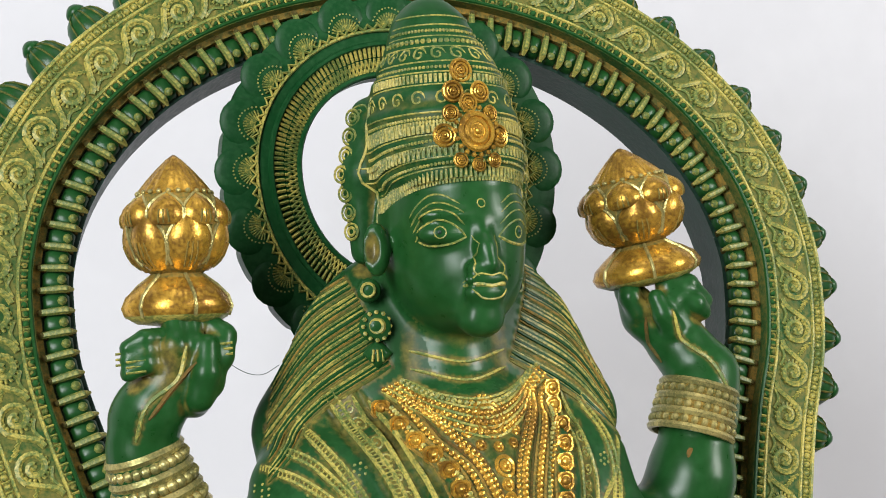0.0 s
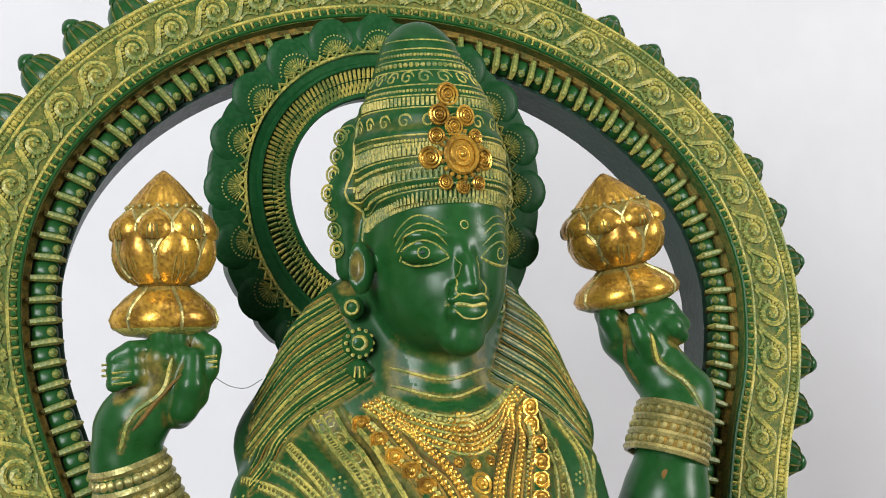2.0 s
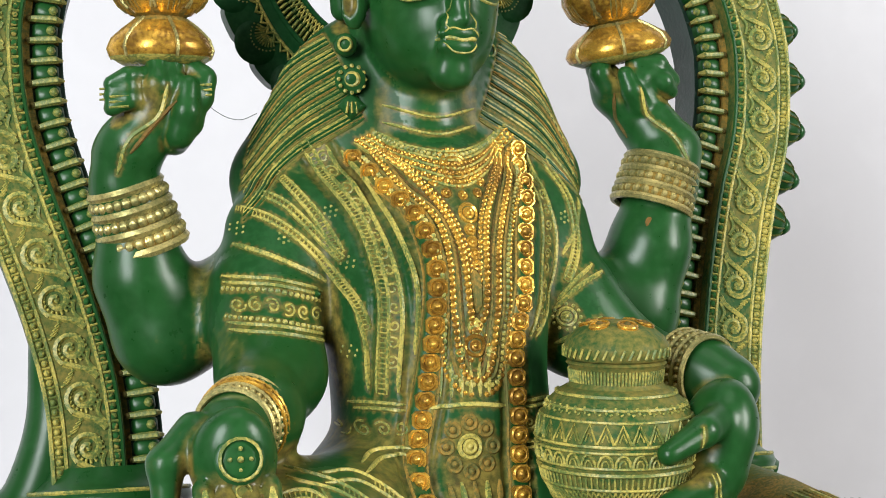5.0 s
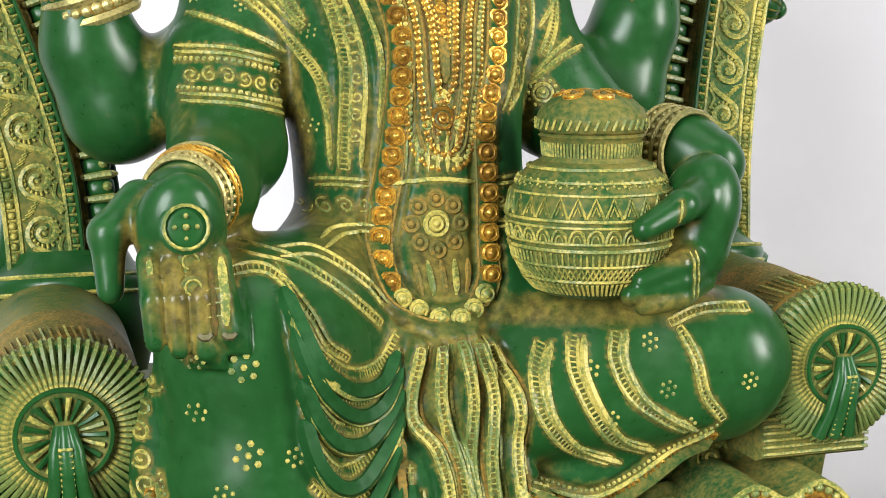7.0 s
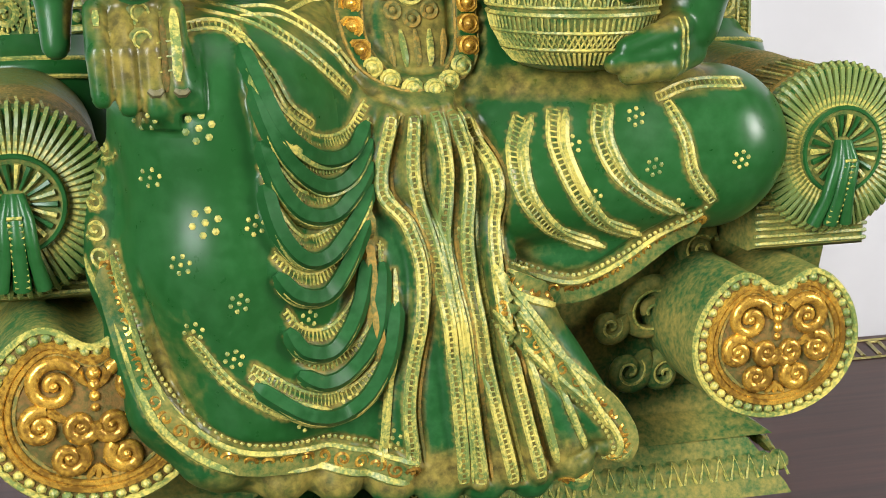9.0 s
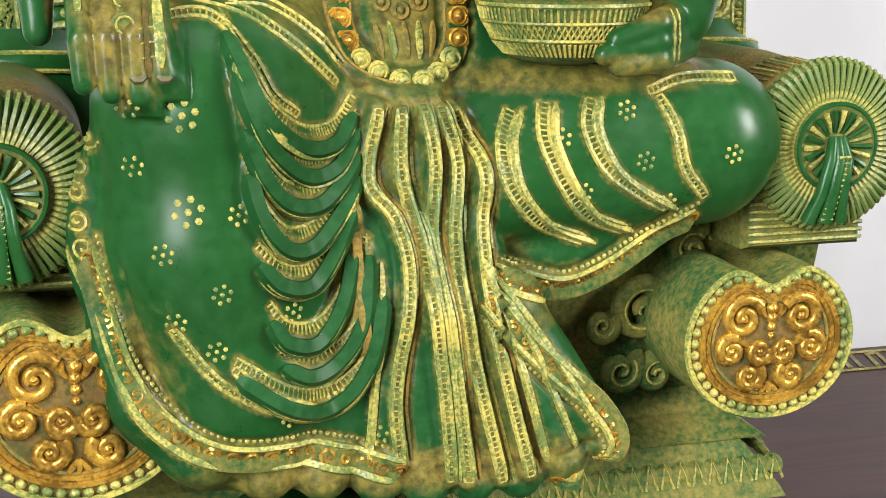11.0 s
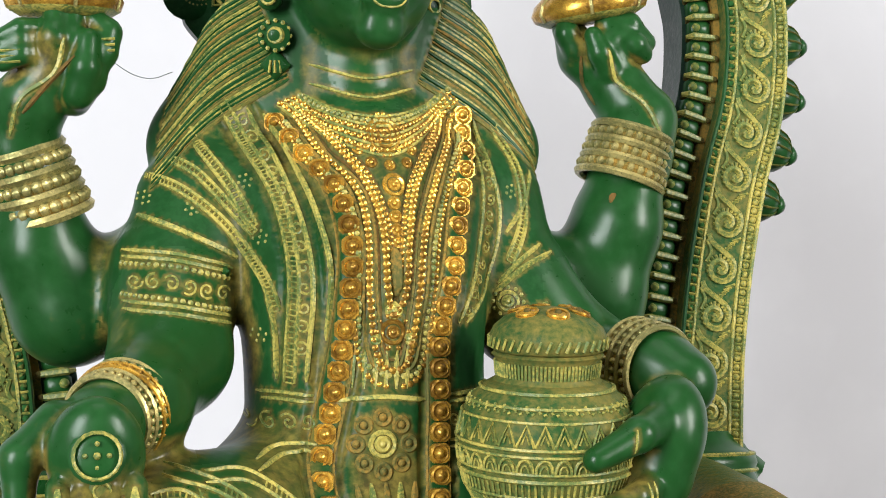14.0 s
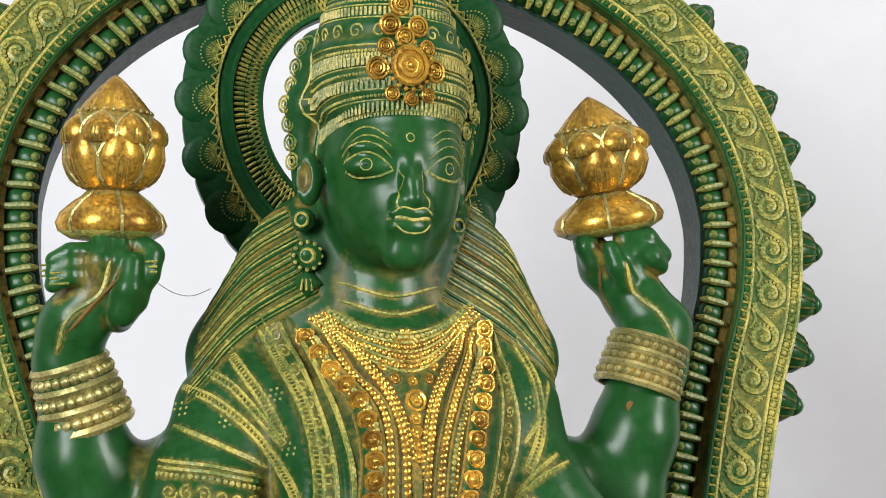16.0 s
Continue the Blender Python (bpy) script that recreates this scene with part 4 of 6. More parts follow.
# the long garland of square gold links
path = spaced(curve(GARLAND, 160), 0.0069)
for k, p in enumerate(clay.lay(path)):
    t = path[min(k + 1, len(path) - 1)] - path[max(k - 1, 0)]
    a = math.atan2(t[1], t[0])
    m = AU if p[2] > 0.40 else Y
    n = np.array([0.15 * (p[0] - 0.003) / 0.02, -1, 0.1])
    turn = Vector(n).normalized().to_track_quat("Z", "Y").to_matrix()
    o = [Vector(p) + turn @ Vector((0.0036 * sx, 0.0033 * sy, h)) for h in (-0.002, 0.0013) for sx, sy in ((-1, -0.6), (-0.6, -1), (0.6, -1), (1, -0.6), (1, 0.6), (0.6, 1), (-0.6, 1), (-1, 0.6))]
    if m == Y:
        statue.bead(p, 0.0038, Y, 0.45, tuple(n), 12, 6)
        o = [q * 1.0 for q in o]
    statue.add(o, [] if m == Y else [tuple(range(8))[::-1], tuple(range(8, 16))] + [(i, (i + 1) % 8, 8 + (i + 1) % 8, 8 + i) for i in range(8)], m)
    statue.bead(Vector(p) + turn @ Vector((0, 0, 0.0016)), 0.0019, m, 0.8, tuple(n), 8, 4)
    statue.ring(Vector(p) + turn @ Vector((0, 0, 0.0013)), 0.0028, 0.0006, m, tuple(n), 12, 4)
for d in (-0.0042, 0.0042):
    line([(x + d * (1 if x < 0.003 else -1), z) for x, z in GARLAND], 0.0005, O)

# sash, sleeves and their borders
border(SASH, 0.0030)
line(SASH_IN, 0.0008, Y)
line([(-0.0333, 0.5321), (-0.0245, 0.5129), (-0.0189, 0.4959), (-0.0159, 0.4776), (-0.0175, 0.455)], 0.0009, Y)
scrolls([((a[0] + b[0]) / 2 + 0.0012, (a[1] + b[1]) / 2) for a, b in zip(SASH[:5], SASH_IN)], 0.0068, 0.0026, Y)
for ctrl in ([(0.0467, 0.5335), (0.0498, 0.5145), (0.0520, 0.4940), (0.0453, 0.4739), (0.0324, 0.4598)], [(0.0440, 0.5320), (0.0450, 0.5145), (0.0440, 0.4980), (0.0380, 0.4780), (0.0290, 0.4600)],
             [(0.0684, 0.5128), (0.0629, 0.5001), (0.0545, 0.4899)], [(0.0674, 0.4859), (0.0587, 0.4799), (0.0504, 0.4716)]):
    line(ctrl, 0.0008, Y)
scrolls([(0.0485, 0.520), (0.0480, 0.500), (0.0430, 0.480), (0.0330, 0.464)], 0.0062, 0.0022, Y)
border([(0.0533, 0.5317), (0.0602, 0.5147), (0.0611, 0.4960), (0.0536, 0.4798)], 0.0026)
border([(-0.0788, 0.5090), (-0.0641, 0.5034), (-0.0489, 0.4910), (-0.0384, 0.4761), (-0.0339, 0.4635)], 0.0024)
border([(-0.0729, 0.5159), (-0.0600, 0.5103), (-0.0487, 0.4988), (-0.0397, 0.4889)], 0.0024)
border([(-0.0634, 0.5292), (-0.0566, 0.5174), (-0.0476, 0.5047), (-0.0405, 0.4912)], 0.0030)
line([(-0.0825, 0.4965), (-0.0683, 0.4919), (-0.0531, 0.4853), (-0.0442, 0.4809)], 0.0012, Y)
line([(-0.0360, 0.4700), (-0.0335, 0.4580), (-0.0328, 0.4410)], 0.0009, Y)
for x, z in ((-0.0539, 0.5331), (-0.0415, 0.5077), (-0.0762, 0.5012), (-0.0372, 0.4885), (-0.060, 0.498), (0.058, 0.505), (-0.038, 0.455)):
    dots(x, z, 0.0022)

scrolls([(-0.1020, 0.378), (-0.1060, 0.360), (-0.1030, 0.338)], 0.0080, 0.0034, Y, 0.0007)
line([(-0.098, 0.384), (-0.1085, 0.368), (-0.1110, 0.352), (-0.1040, 0.332), (-0.098, 0.326)], 0.0009, Y)

# arm bands, bangles, belt
for dz in (0.0, -0.0022, -0.0165, -0.0188):
    line([(-0.084, 0.4835 + dz), (-0.067, 0.4827 + dz), (-0.0514, 0.4792 + dz), (-0.046, 0.477 + dz)], 0.0008, Y)
beads([(-0.084, 0.4790), (-0.067, 0.4785), (-0.048, 0.4740)], 0.0026, 0.0009, Y)
scrolls([(-0.080, 0.4735), (-0.067, 0.4730), (-0.050, 0.4690)], 0.0058, 0.0027, Y)
beads([(-0.084, 0.4690), (-0.067, 0.4680), (-0.048, 0.4635)], 0.0026, 0.0009, Y)
rosette(0.0540, 0.4650, (0.0016, 0.0034), Y, 12)
line([(0.072, 0.4830), (0.0600, 0.4775), (0.0490, 0.4680)], 0.0009, Y)
line([(0.068, 0.4650), (0.0600, 0.4600), (0.0500, 0.4540)], 0.0009, Y)


def bangle(a, b, R, m, rows, studs):
    """Rings one after another along an arm from a to b, every other one studded."""
    a, b = np.array(a), np.array(b)
    ax = (b - a) / np.linalg.norm(b - a)
    q = Vector(ax).to_track_quat("Z", "Y").to_matrix()
    for k in range(rows):
        c = a + (b - a) * k / (rows - 1)
        Rk = R[0] + (R[1] - R[0]) * k / (rows - 1)
        w = np.linalg.norm(b - a) / (rows - 1) * 0.52
        if k % 2 == 0:
            statue.ring(c, Rk, w, m, tuple(ax), 36, 6)
        else:
            statue.ring(c, Rk - 0.0010, w * 1.2, O, tuple(ax), 36, 6)
            for j in range(studs):
                t = 2 * math.pi * j / studs
                statue.bead(c + Rk * np.array(q @ Vector((math.cos(t), math.sin(t), 0))), w * 1.15, m, 1.0, tuple(ax), 6, 4)


bangle((-0.1105, -0.0335, 0.4940), (-0.1180, -0.036, 0.5170), (0.0162, 0.0135), BR, 7, 26)
bangle((0.1165, -0.011, 0.5090), (0.1225, -0.009, 0.5280), (0.0176, 0.0160), BR, 7, 26)
bangle((-0.0835, -0.1170, 0.4370), (-0.0895, -0.1280, 0.4357), (0.0156, 0.0138), BR, 7, 34)
bangle((-0.0850, -0.1205, 0.4370), (-0.0862, -0.1230, 0.4365), (0.0156, 0.0154), AU, 3, 30)
bangle((0.0945, -0.0900, 0.4445), (0.0990, -0.1030, 0.4440), (0.0162, 0.0152), BR, 7, 30)

for dz in (0.0, -0.0022, -0.0150, -0.0172):
    for c in ([(-0.0430, 0.4350 + dz), (-0.0325, 0.4370 + dz), (-0.0218, 0.4369 + dz)], [(0.0240, 0.4365 + dz), (0.0330, 0.4365 + dz), (0.0420, 0.4350 + dz)]):
        line(c, 0.0008, Y)
scrolls([(-0.0420, 0.4270), (-0.0240, 0.4285)], 0.0055, 0.0026, Y)
scrolls([(0.0260, 0.4285), (0.0400, 0.4270)], 0.0055, 0.0026, Y)
rosette(-0.0005, 0.4222, (0.0020, 0.0040), Y, 0, 0.0009)
for k in range(8):
    a = 2 * math.pi * k / 8
    rosette(-0.0005 + 0.0088 * math.cos(a), 0.4222 + 0.0088 * math.sin(a), (0.0024,), O, 0, 0.0009)
line([(-0.0150, 0.4360), (-0.0005, 0.4375), (0.0150, 0.4360)], 0.0010, Y)
for k in range(6):
    line([(-0.009 + 0.0036 * k, 0.4525), (-0.010 + 0.0036 * k, 0.4400)], 0.0007, Y)
for k in range(5):
    x = -0.010 + 0.005 * k
    line([(x, 0.410), (x * 0.9, 0.4035), (x * 0.8, 0.3985)], 0.0010, Y if k % 2 else O)

# robe: swags on the hanging leg, bands on the folded one, pleats between
for c in SWAGS:
    line(c, 0.0027, T, (0, 0), 0.8)
    line(c, 0.0018, Y, (0, -0.0022))
    line(c, 0.0006, Y, (0, 0.0064))
    ticks(c, 0.0017, 0.0024, 0.00045, Y, (0, 0.0050))
for c in ([(-0.0817, 0.3236), (-0.0692, 0.3074), (-0.0525, 0.2962)], [(-0.0642, 0.3110), (-0.0542, 0.3028), (-0.0394, 0.2957)], [(-0.0799, 0.4142), (-0.0659, 0.4140), (-0.0562, 0.4027), (-0.0504, 0.3920), (-0.0420, 0.3850)],
          [(-0.0729, 0.4198), (-0.0573, 0.4158), (-0.0449, 0.4081), (-0.0356, 0.4003), (-0.027, 0.392)], [(-0.0603, 0.4178), (-0.0466, 0.4163), (-0.0320, 0.4065), (-0.024, 0.397)]):
    border(c, 0.0022)
BANDS = [[(0.0300, 0.3828), (0.0252, 0.3715), (0.0273, 0.3578), (0.0390, 0.3448), (0.0560, 0.3370)], [(0.0401, 0.3849), (0.0389, 0.3730), (0.0446, 0.3588), (0.0545, 0.3471), (0.0700, 0.3400)],
         [(0.0546, 0.3865), (0.0529, 0.3765), (0.0587, 0.3638), (0.0707, 0.3545), (0.0830, 0.3480)], [(0.0787, 0.3860), (0.0830, 0.3757), (0.0863, 0.3627), (0.0948, 0.3521)], [(0.0767, 0.3868), (0.0897, 0.3905), (0.1080, 0.3905)]]
for k, c in enumerate(BANDS):
    border(c, 0.0034 if k < 3 else 0.0024)
    if k < 3:
        line(c, 0.0012, Y, (0.0052, 0.0))
for k, c in enumerate(PLEATS):
    border(c, 0.0026)
    line(c, 0.0005, Y, (0.0042, 0))
    line(c, 0.0008, Y if k % 2 else O, (0.0056, 0))
for x1, z1 in ((-0.020, 0.275), (0.040, 0.268), (0.050, 0.272), (0.058, 0.279)):
    s = -1 if x1 < 0 else 1
    line([(s * 0.016 + 0.001, 0.338), (x1 * 0.55 + s * 0.006, 0.310), (x1, z1)], 0.0013, Y)
for c, d in ((HEM, (0.003, 0.0070)), (HEM_R, (-0.0055, -0.003)), (LEG_HEM, (0, 0.0062))):
    line([(x + d[0] / 2, z + d[1] / 2) for x, z in c], 0.0040, FD, (0, 0), 0.12)
    line(c, 0.0014, Y)
    line(c, 0.0010, Y, d)
    scrolls([(x + d[0] / 2, z + d[1] / 2) for x, z in c], 0.0062, 0.0027, AU, 0.0008)
    beads(c, 0.0022, 0.0007, Y, (d[0] * 1.4, d[1] * 1.4))
for x, z in ((-0.0762, 0.3880), (-0.0754, 0.3603)):
    dots(x, z, 0.0038)
for x, z in ((-0.0898, 0.3727), (-0.0828, 0.3478), (-0.0667, 0.3359), (-0.0797, 0.3267), (-0.0683, 0.3176), (-0.0449, 0.3271), (-0.0462, 0.2939), (-0.0611, 0.3589), (0.0678, 0.3823), (0.0456, 0.3742), (0.0733, 0.3660), (0.1033, 0.3676), (0.0827, 0.3516), (0.0525, 0.3565), (0.0045, 0.3483), (-0.0314, 0.2991), (-0.0171, 0.2830), (-0.091, 0.390)):
    dots(x, z, 0.0026)

line([(-0.0240, 0.358), (-0.0235, 0.335), (-0.0215, 0.310)], 0.0022, O)

# the giving hand: a ring mark on the palm, lines across fingers and nails
for x in (-0.1030, -0.0925, -0.0816):
    line([(x, 0.4215), (x, 0.4120), (x, 0.4020)], 0.0013, Y, (0, 0), 0.3)
statue.bead(clay.lay([(0.1085, 0.5020)])[0], 0.0024, BN, 0.12, (0.3, -1, 0), 10, 4)
c = clay.lay([(-0.0490, 0.4760)])[0]
statue.tube([c, c + (0.0006, -0.003, 0.0006)], (0.0022, 0.0006), G, 6)
c = clay.lay([(-0.0922, 0.4310)])[0]
statue.bead(c, 0.0082, G, 0.22, (0, -1, 0.2), 18, 6)
statue.ring(c + (0, -0.0020, 0.0004), 0.0066, 0.0006, Y, (0, -1, 0.2))
statue.bead(c + (0, -0.0020, 0.0004), 0.0011, Y, 0.8)
for k in range(4):
    statue.bead(c + (0.0034 * math.cos(k * math.pi / 2), -0.0019, 0.0004 + 0.0034 * math.sin(k * math.pi / 2)), 0.0008, Y, 0.8)
line([(-0.122, 0.522), (-0.118, 0.535), (-0.107, 0.544), (-0.1035, 0.556)], 0.0008, Y)
line([(-0.1175, 0.530), (-0.1085, 0.541), (-0.1000, 0.550)], 0.0008, BN)
line([(0.130, 0.528), (0.124, 0.541), (0.114, 0.550), (0.110, 0.562)], 0.0008, Y)
line([(0.108, 0.540), (0.103, 0.550), (0.101, 0.560)], 0.0008, BN)
for z in (0.4205, 0.4135, 0.4070, 0.4015):
    c = clay.lay([(-0.0912, z)])[0]
    statue.bead(c, 0.0037, FD, 0.28, (0, -1, 0), 14, 5)
    statue.ring(c + (0.0004, -0.0011, 0), 0.0024, 0.0004, Y, (0, -1, 0), 12, 4)
for x in (-0.0994, -0.0850):
    line([(x, 0.419), (x, 0.408), (x, 0.399)], 0.0012, BN)
for x in (-0.1025, -0.0950, -0.0880, -0.0808):
    line([(x - 0.002, 0.3995), (x, 0.3985), (x + 0.002, 0.3995)], 0.0016, TIP)
for z in (0.4045, 0.4085, 0.4125):
    line([(-0.1035, z), (-0.0995, z - 0.0006)], 0.0005, G)
    line([(-0.0870, z), (-0.0825, z + 0.0006)], 0.0005, Y)
for x, z, y in ((-0.125, 0.554, -0.053), (-0.1215, 0.551, -0.056), (-0.090, 0.556, -0.0535)):
    for k in range(3):
        statue.tube([(x - 0.0035, y, z - 0.002 * k), (x + 0.0035, y - 0.0008, z - 0.002 * k + 0.0006)], 0.00045, Y, 4)

for x in (0.0800, 0.0775):
    line([(x, 0.4150), (x + 0.001, 0.4070), (x + 0.001, 0.3990)], 0.0005, Y)
for x in (0.0660, 0.0640, 0.0715):
    line([(x, 0.4330), (x - 0.001, 0.4245)], 0.0005, Y)

# patina: strongest on the skin next to relief, fading within a few millimetres
marks = [i for a, b in DUST for i in range(a, b, 2)]
tree = kdtree.KDTree(len(marks))
for i in marks:
    tree.insert(statue.v[i], i)
tree.balance()
patina = np.zeros(len(statue.v), np.float32)
patina[:SKIN] = [max(0.0, 1 - tree.find(p)[2] / 0.0019) for p in statue.v[:SKIN]]
p = np.array(statue.v[:SKIN])
front = p[:, 1] < -0.03
for x, z, rx, rz, much in ((-0.0925, 0.4115, 0.0120, 0.0150, 0.75), (0.000, 0.392, 0.030, 0.008, 0.45), (0.001, 0.408, 0.014, 0.012, 0.9),
                           (0.045, 0.3925, 0.040, 0.006, 0.75), (-0.024, 0.348, 0.004, 0.030, 0.8), (-0.010, 0.270, 0.075, 0.008, 0.8), (-0.084, 0.455, 0.005, 0.012, 0.35), (0.070, 0.322, 0.040, 0.010, 0.7), (0.003, 0.500, 0.016, 0.028, 0.45), (-0.086, 0.300, 0.010, 0.030, 0.3),
                           (-0.110, 0.548, 0.005, 0.010, 0.7), (0.112, 0.552, 0.006, 0.010, 0.7), (-0.0165, 0.550, 0.004, 0.013, 0.6), (0.0200, 0.549, 0.004, 0.012, 0.6), (-0.034, 0.418, 0.016, 0.012, 0.6), (0.068, 0.4165, 0.014, 0.006, 0.9), (0.060, 0.398, 0.020, 0.004, 0.7)):
    blot = much * np.exp(-((p[:, 0] - x) / rx) ** 4 - ((p[:, 2] - z) / rz) ** 4) * front
    patina[:SKIN] = np.maximum(patina[:SKIN], blot)
# and in the hollows of folds and carving
d0 = 0.0045
grad = np.stack([clay.at(p + e) - clay.at(p - e) for e in 0.0012 * np.eye(3)], 1)
grad /= np.linalg.norm(grad, axis=1)[:, None] + 1e-9
off_face = np.clip((0.562 - p[:, 2]) / 0.006, 0, 1)
off_face = np.maximum(off_face, (p[:, 2] > 0.614) | (np.abs(p[:, 0] - 0.003) > 0.030))
hollow = off_face * np.clip((d0 - clay.at(p + grad * d0)) / d0 * 1.7 - 0.25, 0, 0.7)
hollow *= np.where((p[:, 2] < 0.385) & (p[:, 0] > -0.022) & (p[:, 0] < 0.07), 0.6, 1.0)
patina[:SKIN] = np.maximum(patina[:SKIN], hollow)
fig = statue.build("statue")
fig.data.attributes.new("patina", "FLOAT", "POINT").data.foreach_set("value", patina)
tagged(fig, "green painted brass four-armed goddess statue seated on a throne", "statue")


# ---- the arch behind the figure ----
MID = 0.0155


def arch_line(off, foot=0.385):
    """The arch's inner edge, moved outwards by off: an oval top on two legs that draw in downwards. (x, z) pairs, from foot to foot."""
    right = [(0.121, foot), (0.1245, 0.43), (0.131, 0.472), (0.141, 0.516), (0.1515, 0.550)]
    left = [(-0.1525, 0.550), (-0.1425, 0.516), (-0.1275, 0.472), (-0.1175, 0.43), (-0.114, foot)]
    top = [(0.1550 * math.cos(a), 0.580 + 0.124 * math.sin(a)) for a in np.linspace(0, math.pi, 25)]
    p = spaced(curve(right + top + left, 400), 0.002)
    tan = np.gradient(p, axis=0)
    tan /= np.linalg.norm(tan, axis=1)[:, None]
    return p + np.stack([tan[:, 1], -tan[:, 0]], 1) * off + np.array([MID, 0])


def stations(off, step, y):
    """Poses evenly along the arch: x runs along it, z outwards."""
    q = spaced(arch_line(off), step)
    tan = np.gradient(q, axis=0)
    out = []
    for (x, z), t in zip(q, tan):
        a = math.degrees(math.atan2(t[1], t[0]))
        out.append(pose(x, y, z - BASE, 0, -a + 180, 0))
    return out


def band(shape, inner, outer, front, back, m):
    """A strip of the arch between two offsets, with front and back faces and edges."""
    a, b = arch_line(inner), arch_line(outer)
    n = len(a)
    v = np.concatenate([np.stack([p[:, 0], np.full(n, y), p[:, 1]], 1) for p, y in ((a, front), (b, front), (b, back), (a, back))])
    f = [(k * n + i, k * n + i + 1, (k + 1) % 4 * n + i + 1, (k + 1) % 4 * n + i) for k in range(4) for i in range(n - 1)]
    f += [(0, n, 2 * n, 3 * n), (n - 1, 4 * n - 1, 3 * n - 1, 2 * n - 1)]
    shape.add(v, f, m)


def along(off, y, r, m, shape):
    p = arch_line(off)
    shape.tube(np.stack([p[:, 0], np.full(len(p), y), p[:, 1]], 1), r, m, 6)


def repeat(first, poses, parent):
    """Further pieces on the same mesh, with the parts of the first."""
    for m in poses:
        ob = new(first.name.split(".")[0], first.data)
        ob.parent, ob.matrix_local = parent, m
        for child in first.children:
            c = new(child.name.split(".")[0], child.data)
            c.parent = ob


def wound(R, turns=1.35, inner=0.18, start=0.0, hand=1, n=26):
    a = np.linspace(0, turns * 2 * math.pi, n)
    q = R * (1 - (1 - inner) * a / a[-1])
    return np.stack([q * np.cos(start + hand * a), q * np.sin(start + hand * a)], 1)


def flat_line(shape, uv, y, r, m, seg=5):
    shape.tube([(u, y, v) for u, v in uv], r, m, seg)


arch = thing("throne_arch", "horseshoe arch of green and yellow painted brass with carved scrolls", "arch")
s = Shape()
# Dark green puts the shade of the arch's inner thickness into its colour.
band(s, -0.001, 0.0165, 0.0415, 0.064, DK)
s.build("inner_band", arch)
s = Shape()
band(s, 0.0160, 0.0465, 0.0315, 0.066, FD)
s.build("scroll_band", arch)
s = Shape()
band(s, 0.0130, 0.0165, 0.0380, 0.045, O)
s.build("groove", arch, label="brown stained groove")
for off, r, m in ((0.0172, 0.0010, G), (0.0218, 0.0009, Y), (0.0405, 0.0009, Y), (0.0460, 0.0011, Y)):
    s = Shape()
    along(off, 0.0315, r, m, s)
    s.build("rim", arch)
for off in (0.0194, 0.0433):
    s = Shape()
    for p in spaced(arch_line(off), 0.0042):
        s.bead((p[0], 0.0315, p[1]), 0.0017, C if off < 0.03 else Y, 0.9, seg=6, rings=4)
    tagged(s.build("beading", arch), kind="stuff")
s = Shape()
for off in (0.0194, 0.0433):
    for st in stations(off, 0.0042, 0.0312):
        e = [st @ Vector((0.0021, 0, d)) for d in (-0.0017, 0.0017)]
        s.tube([(p.x, p.y, p.z + BASE) for p in e], 0.0005, Y, 4)
tagged(s.build("beading_joint", arch), kind="stuff")

# scrolls: each a wound stem with its tail and short bars
s = Shape()
c = wound(0.0072, 1.45, 0.15, 2.4, -1)
flat_line(s, c, 0, 0.0015, Y)
flat_line(s, c * 0.80 + (0.0002, 0), 0.0002, 0.0004, Y, 4)
flat_line(s, curve([tuple(c[0]), (-0.0080, 0.0005), (-0.0110, -0.0050), (-0.0145, -0.0076)], 12), 0, 0.0015, Y)
flat_line(s, curve([(-0.0020, -0.0068), (-0.0070, -0.0052), (-0.0120, -0.0078)], 8), 0, 0.0009, Y)
for k in range(18):
    a = k * 0.36
    flat_line(s, [(0.0048 * math.cos(a), 0.0048 * math.sin(a)), (0.0066 * math.cos(a), 0.0066 * math.sin(a))], -0.0003, 0.0007, Y, 4)
for k in range(5):
    flat_line(s, [(0.0056 + 0.0016 * k, 0.0080 - 0.0013 * k), (0.0078 + 0.0014 * k, 0.0040 - 0.0009 * k)], 0, 0.0006, Y, 4)
s.bead((0, 0, 0), 0.0014, Y, 0.7)
poses = stations(0.0311, 0.0215, 0.0313)
first = s.build("scroll", arch, lower=0)
first.matrix_local = poses[0]
repeat(first, poses[1:], arch)

# the inner row: blocks with a stud, parted by fins
s = Shape()
s.slab([(-0.0022, -0.0060), (0.0022, -0.0060), (0.0038, -0.0042), (0.0038, 0.0032), (0.0022, 0.0050), (-0.0022, 0.0050), (-0.0038, 0.0032), (-0.0038, -0.0042)], -0.0030, 0.004, G, 0.0016)
s.tube([(0.0047, -0.0030, -0.0078), (0.0047, -0.0052, -0.0050), (0.0047, -0.0046, 0.0010), (0.0047, -0.0036, 0.0070)], (0.0008, 0.0017, 0.0017, 0.0013), Y, 6)
s.tube([(0.0047, 0.0008, -0.0066), (0.0047, 0.0008, 0.0066)], 0.0014, BN, 5)
s.bead((0.0047, -0.0044, 0.0066), 0.0014, BN, 0.8)
poses = stations(0.0070, 0.0095, 0.0405)
first = s.build("block", arch, lower=0)
stud = Shape().bead((0, -0.0036, -0.0030), 0.0021, Y, 0.8).build("stud", first, lower=0)
first.matrix_local = poses[0]
repeat(first, poses[1:], arch)

